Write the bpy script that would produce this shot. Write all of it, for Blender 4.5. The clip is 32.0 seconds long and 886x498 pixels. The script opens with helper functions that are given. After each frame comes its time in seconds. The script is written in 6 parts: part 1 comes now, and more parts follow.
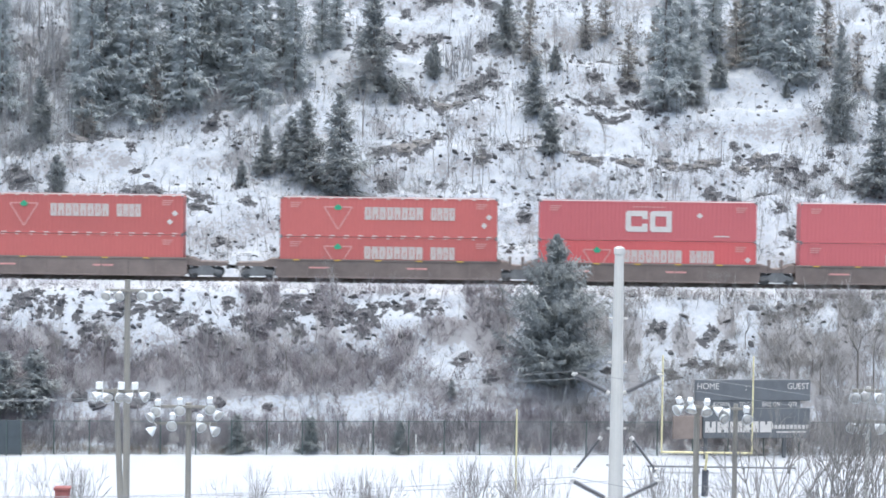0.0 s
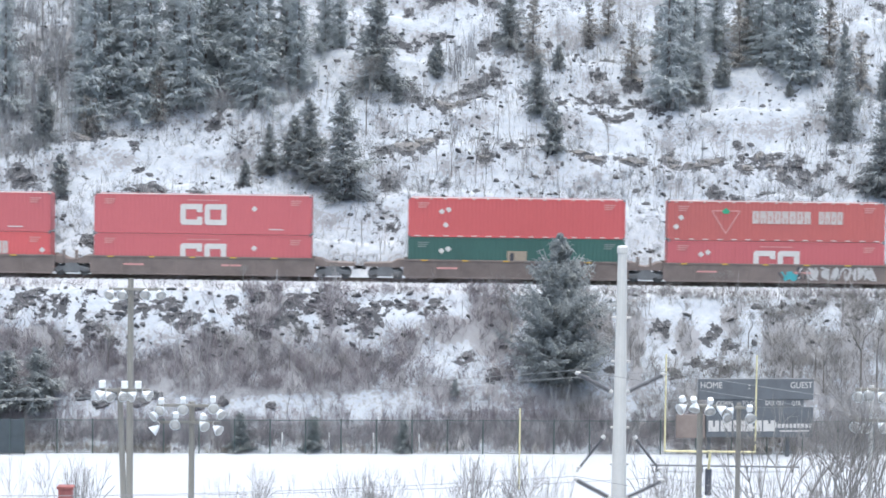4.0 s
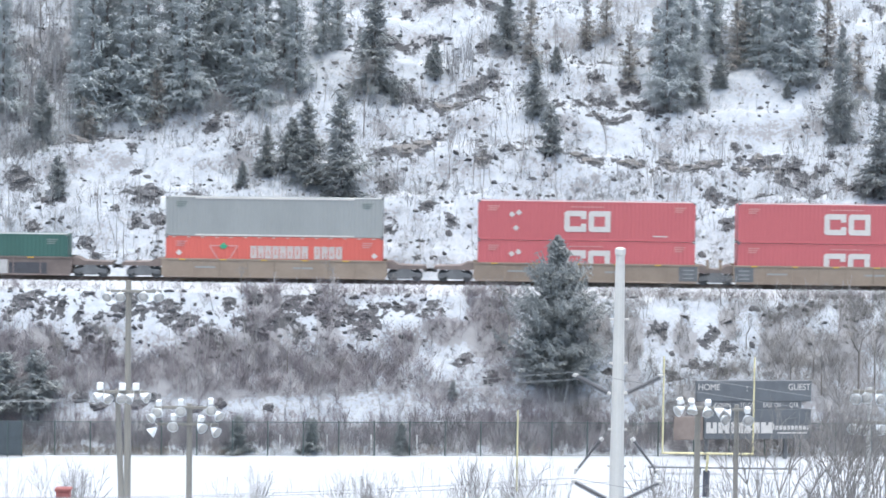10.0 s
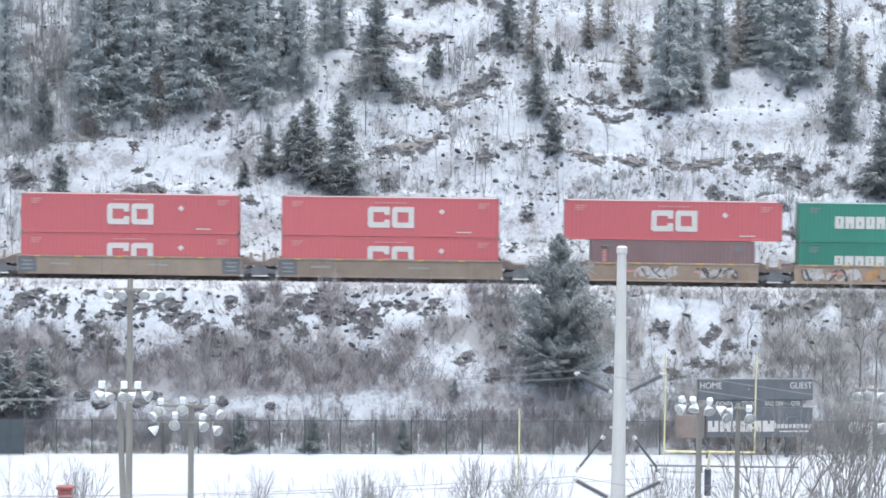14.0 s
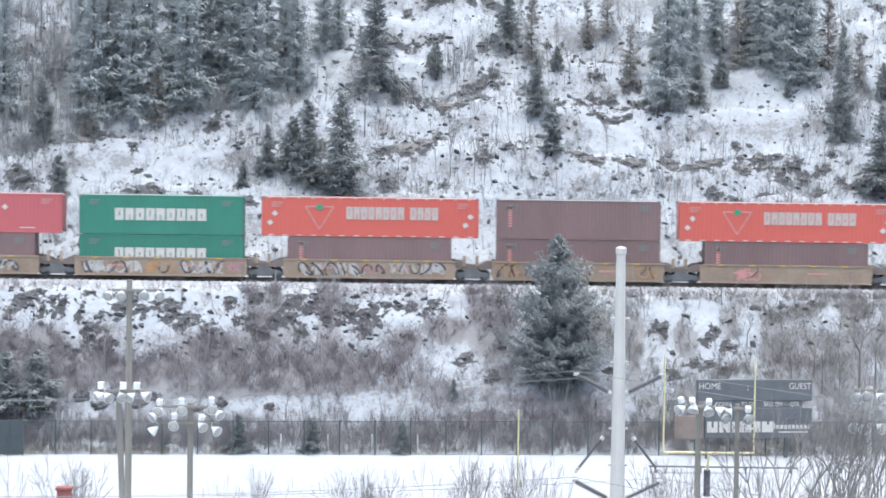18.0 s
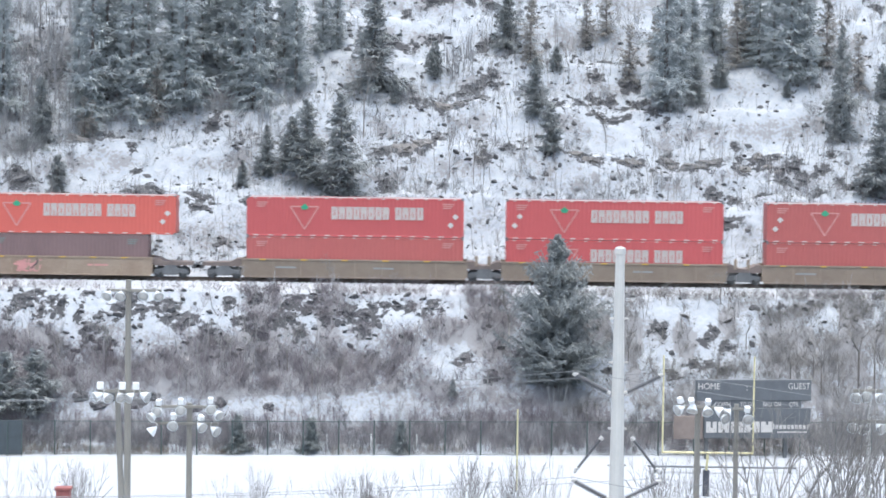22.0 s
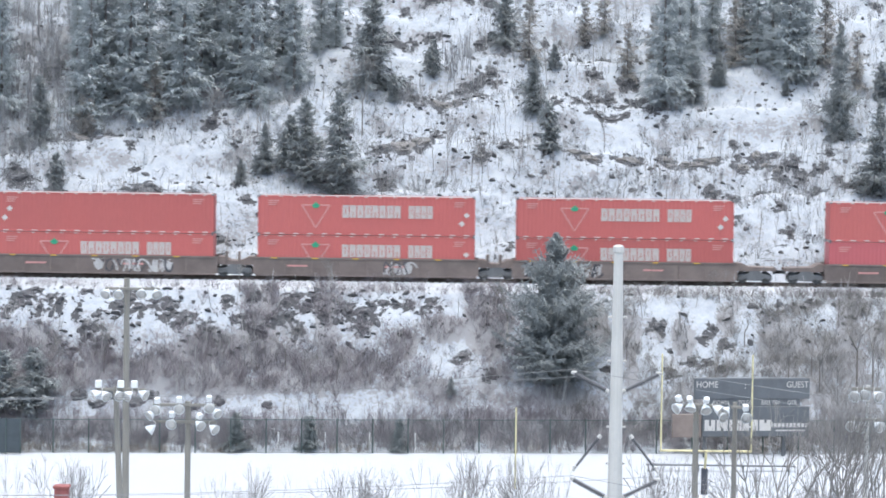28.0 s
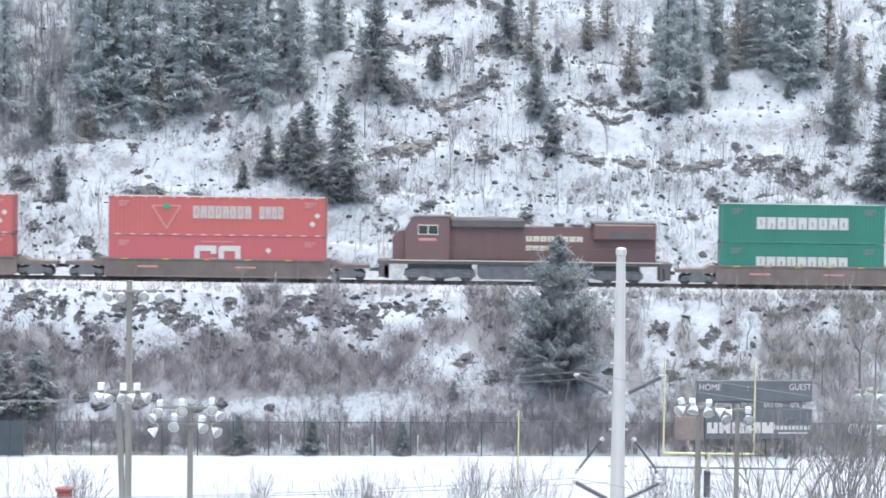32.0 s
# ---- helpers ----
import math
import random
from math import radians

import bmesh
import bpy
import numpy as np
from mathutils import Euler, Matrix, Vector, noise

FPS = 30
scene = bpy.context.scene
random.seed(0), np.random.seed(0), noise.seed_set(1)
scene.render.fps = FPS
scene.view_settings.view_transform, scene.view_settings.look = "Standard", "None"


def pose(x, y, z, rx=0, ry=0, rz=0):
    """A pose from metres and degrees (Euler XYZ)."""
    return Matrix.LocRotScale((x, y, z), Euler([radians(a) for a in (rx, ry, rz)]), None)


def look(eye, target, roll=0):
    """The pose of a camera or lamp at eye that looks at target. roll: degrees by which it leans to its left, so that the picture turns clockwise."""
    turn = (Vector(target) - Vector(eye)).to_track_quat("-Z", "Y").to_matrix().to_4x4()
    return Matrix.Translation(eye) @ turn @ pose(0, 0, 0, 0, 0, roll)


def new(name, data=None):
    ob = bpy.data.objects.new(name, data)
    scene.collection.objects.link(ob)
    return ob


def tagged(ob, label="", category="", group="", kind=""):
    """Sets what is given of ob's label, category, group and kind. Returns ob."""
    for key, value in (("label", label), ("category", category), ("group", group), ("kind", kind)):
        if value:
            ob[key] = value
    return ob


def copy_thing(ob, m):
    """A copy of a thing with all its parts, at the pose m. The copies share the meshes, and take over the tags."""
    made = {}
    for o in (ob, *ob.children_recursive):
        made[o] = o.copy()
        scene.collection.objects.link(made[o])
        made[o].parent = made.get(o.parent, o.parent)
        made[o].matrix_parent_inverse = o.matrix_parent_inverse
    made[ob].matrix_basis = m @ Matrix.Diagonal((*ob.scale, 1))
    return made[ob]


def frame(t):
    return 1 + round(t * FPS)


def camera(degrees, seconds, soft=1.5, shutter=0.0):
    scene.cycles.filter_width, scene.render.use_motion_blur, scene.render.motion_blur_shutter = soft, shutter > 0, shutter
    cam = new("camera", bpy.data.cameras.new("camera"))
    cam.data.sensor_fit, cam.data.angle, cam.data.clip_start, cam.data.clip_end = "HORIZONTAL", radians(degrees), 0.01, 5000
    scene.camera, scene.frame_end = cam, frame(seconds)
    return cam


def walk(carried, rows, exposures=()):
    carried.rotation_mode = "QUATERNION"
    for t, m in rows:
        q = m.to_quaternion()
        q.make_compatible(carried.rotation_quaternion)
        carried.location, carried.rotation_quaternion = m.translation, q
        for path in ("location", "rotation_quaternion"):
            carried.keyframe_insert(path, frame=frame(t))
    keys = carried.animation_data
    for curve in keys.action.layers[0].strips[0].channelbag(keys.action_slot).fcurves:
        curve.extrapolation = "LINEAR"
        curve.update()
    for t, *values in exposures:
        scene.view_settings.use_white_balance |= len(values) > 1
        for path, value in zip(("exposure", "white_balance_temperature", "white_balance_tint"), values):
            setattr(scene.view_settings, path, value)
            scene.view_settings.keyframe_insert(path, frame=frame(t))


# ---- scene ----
# ---- camera: a long lens on a tripod that trembles a little ----
cam = camera(17.05, 32.0, soft=1.75, shutter=0.35)
EYE = (0.0, 0.0, 25.3)


def aim(turn, tilt):
    return pose(*EYE, 86.925 + tilt, 0, turn) @ pose(0, 0, 0, 0, 0, 0.75)


walk(cam, [
    (0.0, aim(-0.0354, 0.0165)),
    (0.5, aim(-0.0158, 0.0008)),
    (1.0, aim(0.0315, -0.0009)),
    (1.5, aim(-0.0008, 0.0132)),
    (2.0, aim(0.0141, 0.0140)),
    (2.5, aim(0.0197, 0.0016)),
    (3.0, aim(0.0337, -0.0150)),
    (3.5, aim(0.0315, -0.0009)),
    (5.5, aim(0.0158, -0.0253)),
    (6.0, aim(0.0326, 0.0008)),
    (6.5, aim(0.0495, 0.0025)),
    (7.0, aim(0.0326, 0.0140)),
    (7.5, aim(-0.0008, 0.0337)),
    (8.0, aim(-0.0025, 0.0495)),
    (8.5, aim(-0.0167, 0.0174)),
    (9.0, aim(-0.0034, 0.0017)),
    (9.5, aim(-0.0008, 0.0025)),
    (10.0, aim(-0.0158, 0.0329)),
    (10.5, aim(-0.0158, 0.0157)),
    (11.0, aim(-0.0326, 0.0083)),
    (11.5, aim(-0.0326, -0.0158)),
    (12.0, aim(-0.0158, 0.0025)),
    (12.5, aim(-0.0008, 0.0008)),
    (13.0, aim(0.0000, 0.0000)),
    (13.5, aim(-0.0150, 0.0148)),
    (14.0, aim(0.0158, 0.0016)),
    (14.5, aim(-0.0158, 0.0165)),
    (16.5, aim(-0.0189, 0.0017)),
    (17.0, aim(-0.0298, 0.0157)),
    (17.5, aim(-0.0149, 0.0025)),
    (18.0, aim(0.0000, 0.0157)),
    (18.5, aim(0.0158, 0.0008)),
    (19.0, aim(-0.0016, -0.0158)),
    (19.5, aim(-0.0008, 0.0033)),
    (20.0, aim(-0.0158, -0.0009)),
    (20.5, aim(-0.0034, 0.0000)),
    (21.0, aim(-0.0177, 0.0174)),
    (21.5, aim(-0.0186, 0.0174)),
    (22.0, aim(-0.0177, 0.0182)),
    (22.5, aim(-0.0158, -0.0158)),
    (23.0, aim(0.0008, -0.0175)),
    (23.5, aim(0.0158, -0.0175)),
    (24.0, aim(-0.0158, -0.0175)),
    (24.5, aim(-0.0149, -0.0503)),
    (25.0, aim(-0.0008, -0.0194)),
    (25.5, aim(-0.0016, -0.0025)),
    (27.5, aim(-0.0363, -0.0009)),
    (28.0, aim(-0.0487, -0.0150)),
    (28.5, aim(-0.0495, -0.0009)),
    (29.0, aim(-0.0471, 0.0157)),
    (29.5, aim(-0.0495, 0.0165)),
    (30.0, aim(-0.0158, 0.0165)),
    (30.5, aim(0.0000, 0.0165)),
    (31.0, aim(-0.0158, 0.0354)),
    (31.5, aim(-0.0158, 0.0165)),
    (32.0, aim(0.0017, 0.0337)),
], exposures=[(t, 1.65 + e, 6100, 5) for t, e in ((0, 0.0), (3.5, 0.0), (5.5, 0.09), (9.5, 0.09), (11.5, -0.04), (13, 0.0), (17, -0.01), (19.5, 0.03), (24, -0.01), (28, -0.03), (30, -0.02), (32, 0.05))])

# ---- daylight: bright overcast ----
SUN_EL, SUN_AZ = 80.0, 195.0
world = bpy.data.worlds.new("sky")
scene.world = world
world.use_nodes = True
wn = world.node_tree
sky = wn.nodes.new("ShaderNodeTexSky")
sky.sky_type, sky.sun_disc = "NISHITA", False
sky.sun_elevation, sky.sun_rotation = radians(SUN_EL), radians(SUN_AZ)
sky.air_density, sky.dust_density, sky.ozone_density = 1.0, 4.0, 1.0
wn.links.new(sky.outputs[0], wn.nodes["Background"].inputs[0])
wn.nodes["Background"].inputs[1].default_value = 0.11
sun = new("sun", bpy.data.lights.new("sun", "SUN"))
sun.data.energy, sun.data.angle, sun.data.color = 1.4, radians(80), (1.0, 0.98, 0.95)
SUN_DIR = Vector((math.sin(radians(SUN_AZ)) * math.cos(radians(SUN_EL)), math.cos(radians(SUN_AZ)) * math.cos(radians(SUN_EL)), math.sin(radians(SUN_EL))))
sun.matrix_world = look(Vector((0, 0, 60)) + SUN_DIR * 300, (0, 0, 60))
# ---- terrain ----
LATTICE = np.random.RandomState(7).uniform(-1, 1, (8, 256, 256))


def vnoise(x, y, seed):
    """Smooth lattice noise, -1 to 1."""
    x, y = np.asarray(x, float), np.asarray(y, float)
    lat = LATTICE[seed]
    xi, yi = np.floor(x).astype(int), np.floor(y).astype(int)
    fx, fy = x - xi, y - yi
    fx, fy = fx * fx * (3 - 2 * fx), fy * fy * (3 - 2 * fy)
    g = lambda i, j: lat[(xi + i) % 256, (yi + j) % 256]
    return (g(0, 0) * (1 - fx) + g(1, 0) * fx) * (1 - fy) + (g(0, 1) * (1 - fx) + g(1, 1) * fx) * fy


PROFILE_Y = [-1500, -60, 0, 70, 205.6, 207.0, 216.6, 217.8, 222.8, 224.2, 300, 345, 430, 1500, 4000]
PROFILE_Z = [60, 26, 23.4, 0, 0, 0.7, 10.3, 10.62, 10.68, 11.2, 72, 92, 105, 140, 170]


def height(x, y):
    """Ground level: snowy field, railway embankment with its bench, and the steep hill behind."""
    x, y = np.asarray(x, float), np.asarray(y, float)
    base = np.interp(y, PROFILE_Y, PROFILE_Z)
    rough = np.interp(y, [205.6, 208, 215.5, 217.2, 222.8, 226, 300, 430], [0.0, 0.5, 0.5, 0.06, 0.06, 1.0, 1.0, 2.0])
    z = base + rough * (0.55 * vnoise(x / 7.0, y / 6.0, 1) + 0.32 * vnoise(x / 2.6, y / 2.2, 2) + 0.17 * vnoise(x / 1.0, y / 0.9, 3))
    z += rough * 0.28 * np.sin(base * 1.7 + 2.2 * vnoise(x / 9.0, y / 9.0, 4))
    field = np.interp(y, [70, 90, 200, 205.6], [0, 1, 1, 0])
    z = z + np.interp(y, [70, 150, 207, 214], [0, 1, 1, 0]) * (0.011 * np.clip(x, -60, 60) - 0.12)
    return z + field * (0.12 * vnoise(x / 12.0, y / 12.0, 5) + 0.04 * vnoise(x / 2.5, y / 2.5, 6))

# ---- mesh helpers ----
class Geo:
    """Vertices and faces of one mesh."""

    def __init__(self):
        self.v, self.f = [], []

    def add(self, vs, fs):
        n = len(self.v)
        self.v += [tuple(p) for p in vs]
        self.f += [tuple(i + n for i in f) for f in fs]
        return self

    def box(self, x0, x1, y0, y1, z0, z1, b=0.0):
        """A box; b bevels its edges."""
        if b <= 0:
            return self.add([(x, y, z) for z in (z0, z1) for y in (y0, y1) for x in (x0, x1)],
                            [(0, 2, 3, 1), (4, 5, 7, 6), (0, 1, 5, 4), (2, 6, 7, 3), (0, 4, 6, 2), (1, 3, 7, 5)])
        lo, hi = (x0, y0, z0), (x1, y1, z1)
        vs, idx = [], {}
        for sx in (0, 1):
            for sy in (0, 1):
                for sz in (0, 1):
                    for ax in range(3):
                        p = []
                        for k, s in enumerate((sx, sy, sz)):
                            edge = hi[k] if s else lo[k]
                            p.append(edge if k == ax else edge + (-b if s else b))
                        idx[sx, sy, sz, ax] = len(vs)
                        vs.append(p)
        fs = []
        for ax in range(3):
            o = [k for k in range(3) if k != ax]
            for s in (0, 1):
                q = []
                for a, c in ((0, 0), (1, 0), (1, 1), (0, 1)):
                    key = [0, 0, 0]
                    key[ax], key[o[0]], key[o[1]] = s, a, c
                    q.append(idx[(*key, ax)])
                fs.append(tuple(q))
            for a in (0, 1):
                for c in (0, 1):
                    k0, k1 = [0, 0, 0], [0, 0, 0]
                    k0[o[0]], k0[o[1]] = a, c
                    k1[o[0]], k1[o[1]] = a, c
                    k0[ax], k1[ax] = 0, 1
                    fs.append((idx[(*k0, o[0])], idx[(*k1, o[0])], idx[(*k1, o[1])], idx[(*k0, o[1])]))
        for sx in (0, 1):
            for sy in (0, 1):
                for sz in (0, 1):
                    fs.append(tuple(idx[sx, sy, sz, a] for a in range(3)))
        return self.add(vs, fs)

    def tube(self, p0, p1, r0, r1=None, n=8, caps=True):
        r1 = r0 if r1 is None else r1
        p0, p1 = Vector(p0), Vector(p1)
        d = (p1 - p0).normalized()
        a = d.orthogonal().normalized()
        c = d.cross(a)
        vs = []
        for p, r in ((p0, r0), (p1, r1)):
            for k in range(n):
                w = 2 * math.pi * k / n
                vs.append(p + a * (r * math.cos(w)) + c * (r * math.sin(w)))
        fs = [(k, (k + 1) % n, n + (k + 1) % n, n + k) for k in range(n)]
        if caps:
            fs += [tuple(range(n))[::-1], tuple(range(n, 2 * n))]
        return self.add(vs, fs)

    def path(self, pts, r, n=6):
        """One bent tube through the points."""
        pts = [Vector(p) for p in pts]
        vs, m = [], len(pts)
        a = None
        for k, p in enumerate(pts):
            d = (pts[min(k + 1, m - 1)] - pts[max(k - 1, 0)]).normalized()
            a = d.orthogonal().normalized() if a is None else (a - d * a.dot(d)).normalized()
            c = d.cross(a)
            vs += [p + a * (r * math.cos(6.2832 * j / n)) + c * (r * math.sin(6.2832 * j / n)) for j in range(n)]
        fs = [(i * n + j, i * n + (j + 1) % n, (i + 1) * n + (j + 1) % n, (i + 1) * n + j) for i in range(m - 1) for j in range(n)]
        return self.add(vs, fs + [tuple(range(n))[::-1], tuple(range((m - 1) * n, m * n))])

    def extrude(self, poly, y0, y1):
        """A polygon in x and z, made thick along y."""
        n = len(poly)
        vs = [(x, y0, z) for x, z in poly] + [(x, y1, z) for x, z in poly]
        return self.add(vs, [tuple(range(n)), tuple(range(n, 2 * n))[::-1]] + [(k, k + n, (k + 1) % n + n, (k + 1) % n) for k in range(n)])

    def lathe(self, prof, centre=(0, 0, 0), axis="z", n=14):
        """A profile of (radius, height) turned round an axis."""
        vs, m = [], len(prof)
        for r, h in prof:
            for k in range(n):
                w = 2 * math.pi * k / n
                q = (r * math.cos(w), r * math.sin(w), h)
                if axis == "y":
                    q = (q[0], q[2], q[1])
                if axis == "x":
                    q = (q[2], q[0], q[1])
                vs.append([q[i] + centre[i] for i in range(3)])
        fs = [(j * n + k, j * n + (k + 1) % n, (j + 1) * n + (k + 1) % n, (j + 1) * n + k) for j in range(m - 1) for k in range(n)]
        return self.add(vs, fs + [tuple(range(n))[::-1], tuple(range((m - 1) * n, m * n))])

    def mesh(self, name, mat, smooth=False):
        me = bpy.data.meshes.new(name)
        me.from_pydata(self.v, [], self.f)
        bm = bmesh.new()
        bm.from_mesh(me)
        bmesh.ops.recalc_face_normals(bm, faces=bm.faces)
        bm.to_mesh(me)
        bm.free()
        if smooth:
            me.shade_smooth()
        me.materials.append(mat)
        return me


def part(name, geo, mat, parent, label="", smooth=False, m=None):
    """One mesh under a thing or under a part."""
    ob = new(name, geo if isinstance(geo, bpy.types.Mesh) else geo.mesh(name, mat, smooth))
    ob.parent = parent
    if m is not None:
        ob.matrix_basis = m
    return tagged(ob, label)


def thing(name, label, category, m=None, group="", kind=""):
    ob = new(name)
    if m is not None:
        ob.matrix_basis = m
    return tagged(ob, label, category, group, kind)


def prisms(P0, P1, R0, R1, n=3):
    """Many tapered twigs at once: vertices and quads as arrays."""
    P0, P1 = np.asarray(P0, float), np.asarray(P1, float)
    d = P1 - P0
    d /= np.maximum(np.linalg.norm(d, axis=1, keepdims=True), 1e-6)
    ref = np.where(np.abs(d[:, 2:3]) < 0.9, np.array([[0, 0, 1.0]]), np.array([[1.0, 0, 0]]))
    a = np.cross(d, ref)
    a /= np.linalg.norm(a, axis=1, keepdims=True)
    c = np.cross(d, a)
    w = 2 * np.pi * np.arange(n) / n
    ring = a[:, None, :] * np.cos(w)[None, :, None] + c[:, None, :] * np.sin(w)[None, :, None]
    R0, R1 = np.broadcast_to(R0, len(P0)), np.broadcast_to(R1, len(P0))
    V = np.concatenate([P0[:, None] + ring * R0[:, None, None], P1[:, None] + ring * R1[:, None, None]], 1)
    k = np.arange(n)
    quad = np.stack([k, (k + 1) % n, n + (k + 1) % n, n + k], 1)
    Q = quad[None] + (np.arange(len(P0)) * 2 * n)[:, None, None]
    return V.reshape(-1, 3), Q.reshape(-1, 4)


def quad_mesh(name, V, Q, mat, smooth=False):
    me = bpy.data.meshes.new(name)
    me.vertices.add(len(V))
    me.vertices.foreach_set("co", np.asarray(V, np.float32).ravel())
    me.loops.add(Q.size)
    me.loops.foreach_set("vertex_index", np.asarray(Q, np.int32).ravel())
    me.polygons.add(len(Q))
    me.polygons.foreach_set("loop_start", np.arange(len(Q), dtype=np.int32) * 4)
    me.polygons.foreach_set("use_smooth", np.full(len(Q), smooth))
    me.update(calc_edges=True)
    me.validate()
    me.materials.append(mat)
    return me


# ---- materials ----
def material(name, colour, rough=0.7, vary=0.25, scale=2.0, fine=30.0, bump=0.15, metal=0.0, second=None, streak=0.0, rnd=0.0):
    """Paint, wood, bark: base colour with coarse stains, fine grain and a little relief."""
    mt = bpy.data.materials.new(name)
    mt.use_nodes = True
    nt = mt.node_tree
    N, L = nt.nodes, nt.links
    bs = N["Principled BSDF"]
    bs.inputs["Roughness"].default_value, bs.inputs["Metallic"].default_value = rough, metal
    tc = N.new("ShaderNodeTexCoord")
    mp = N.new("ShaderNodeMapping")
    mp.inputs["Scale"].default_value = (1, 1, 1 - 0.85 * streak)
    L.new(tc.outputs["Object"], mp.inputs["Vector"])
    big, small = N.new("ShaderNodeTexNoise"), N.new("ShaderNodeTexNoise")
    for nd, sc, de in ((big, scale, 5), (small, fine, 3)):
        nd.inputs["Scale"].default_value, nd.inputs["Detail"].default_value, nd.inputs["Roughness"].default_value = sc, de, 0.62
        L.new(mp.outputs["Vector"], nd.inputs["Vector"])
    dark = second or tuple(c * 0.45 for c in colour)
    mx = N.new("ShaderNodeMix")
    mx.data_type = "RGBA"
    mx.inputs["A"].default_value, mx.inputs["B"].default_value = (*colour, 1), (*dark, 1)
    rg = N.new("ShaderNodeMapRange")
    rg.inputs["From Min"].default_value, rg.inputs["From Max"].default_value = 0.42, 0.78
    rg.inputs["To Max"].default_value = min(1.0, vary * 2)
    L.new(big.outputs["Fac"], rg.inputs["Value"])
    L.new(rg.outputs["Result"], mx.inputs["Factor"])
    hs = N.new("ShaderNodeHueSaturation")
    mr = N.new("ShaderNodeMapRange")
    mr.inputs["To Min"].default_value, mr.inputs["To Max"].default_value = 1 - vary * 0.5, 1 + vary * 0.5
    L.new(small.outputs["Fac"], mr.inputs["Value"])
    val = mr.outputs["Result"]
    if rnd:
        oi, mr2, mul = N.new("ShaderNodeObjectInfo"), N.new("ShaderNodeMapRange"), N.new("ShaderNodeMath")
        mr2.inputs["To Min"].default_value, mr2.inputs["To Max"].default_value = 1 - rnd, 1 + rnd
        L.new(oi.outputs["Random"], mr2.inputs["Value"])
        mul.operation = "MULTIPLY"
        L.new(val, mul.inputs[0])
        L.new(mr2.outputs["Result"], mul.inputs[1])
        val = mul.outputs[0]
    L.new(val, hs.inputs["Value"])
    L.new(mx.outputs["Result"], hs.inputs["Color"])
    L.new(hs.outputs["Color"], bs.inputs["Base Color"])
    if bump:
        bp = N.new("ShaderNodeBump")
        bp.inputs["Strength"].default_value, bp.inputs["Distance"].default_value = bump, 0.02
        L.new(small.outputs["Fac"], bp.inputs["Height"])
        L.new(bp.outputs["Normal"], bs.inputs["Normal"])
    return mt


def island_material(name, c0, c1, rough=0.85):
    """Twigs and needles: every piece a little different."""
    mt = bpy.data.materials.new(name)
    mt.use_nodes = True
    N, L = mt.node_tree.nodes, mt.node_tree.links
    bs, ge, rp = N["Principled BSDF"], N.new("ShaderNodeNewGeometry"), N.new("ShaderNodeValToRGB")
    bs.inputs["Roughness"].default_value = rough
    rp.color_ramp.elements[0].color, rp.color_ramp.elements[1].color = (*c0, 1), (*c1, 1)
    tx, mx = N.new("ShaderNodeTexNoise"), N.new("ShaderNodeMix")
    tx.inputs["Scale"].default_value = 0.35
    tx.inputs["Detail"].default_value = 3
    tc = N.new("ShaderNodeTexCoord")
    L.new(tc.outputs["Object"], tx.inputs["Vector"])
    ad = N.new("ShaderNodeMath")
    ad.operation = "ADD"
    mu = N.new("ShaderNodeMath")
    mu.operation = "MULTIPLY_ADD"
    mu.inputs[1].default_value, mu.inputs[2].default_value = 0.6, -0.1
    L.new(ge.outputs["Random Per Island"], mu.inputs[0])
    sc = N.new("ShaderNodeMath")
    sc.operation = "MULTIPLY_ADD"
    sc.inputs[1].default_value, sc.inputs[2].default_value = 1.6, -0.55
    L.new(tx.outputs["Fac"], sc.inputs[0])
    L.new(mu.outputs[0], ad.inputs[0])
    L.new(sc.outputs[0], ad.inputs[1])
    L.new(ad.outputs[0], rp.inputs["Fac"])
    L.new(rp.outputs["Color"], bs.inputs["Base Color"])
    return mt


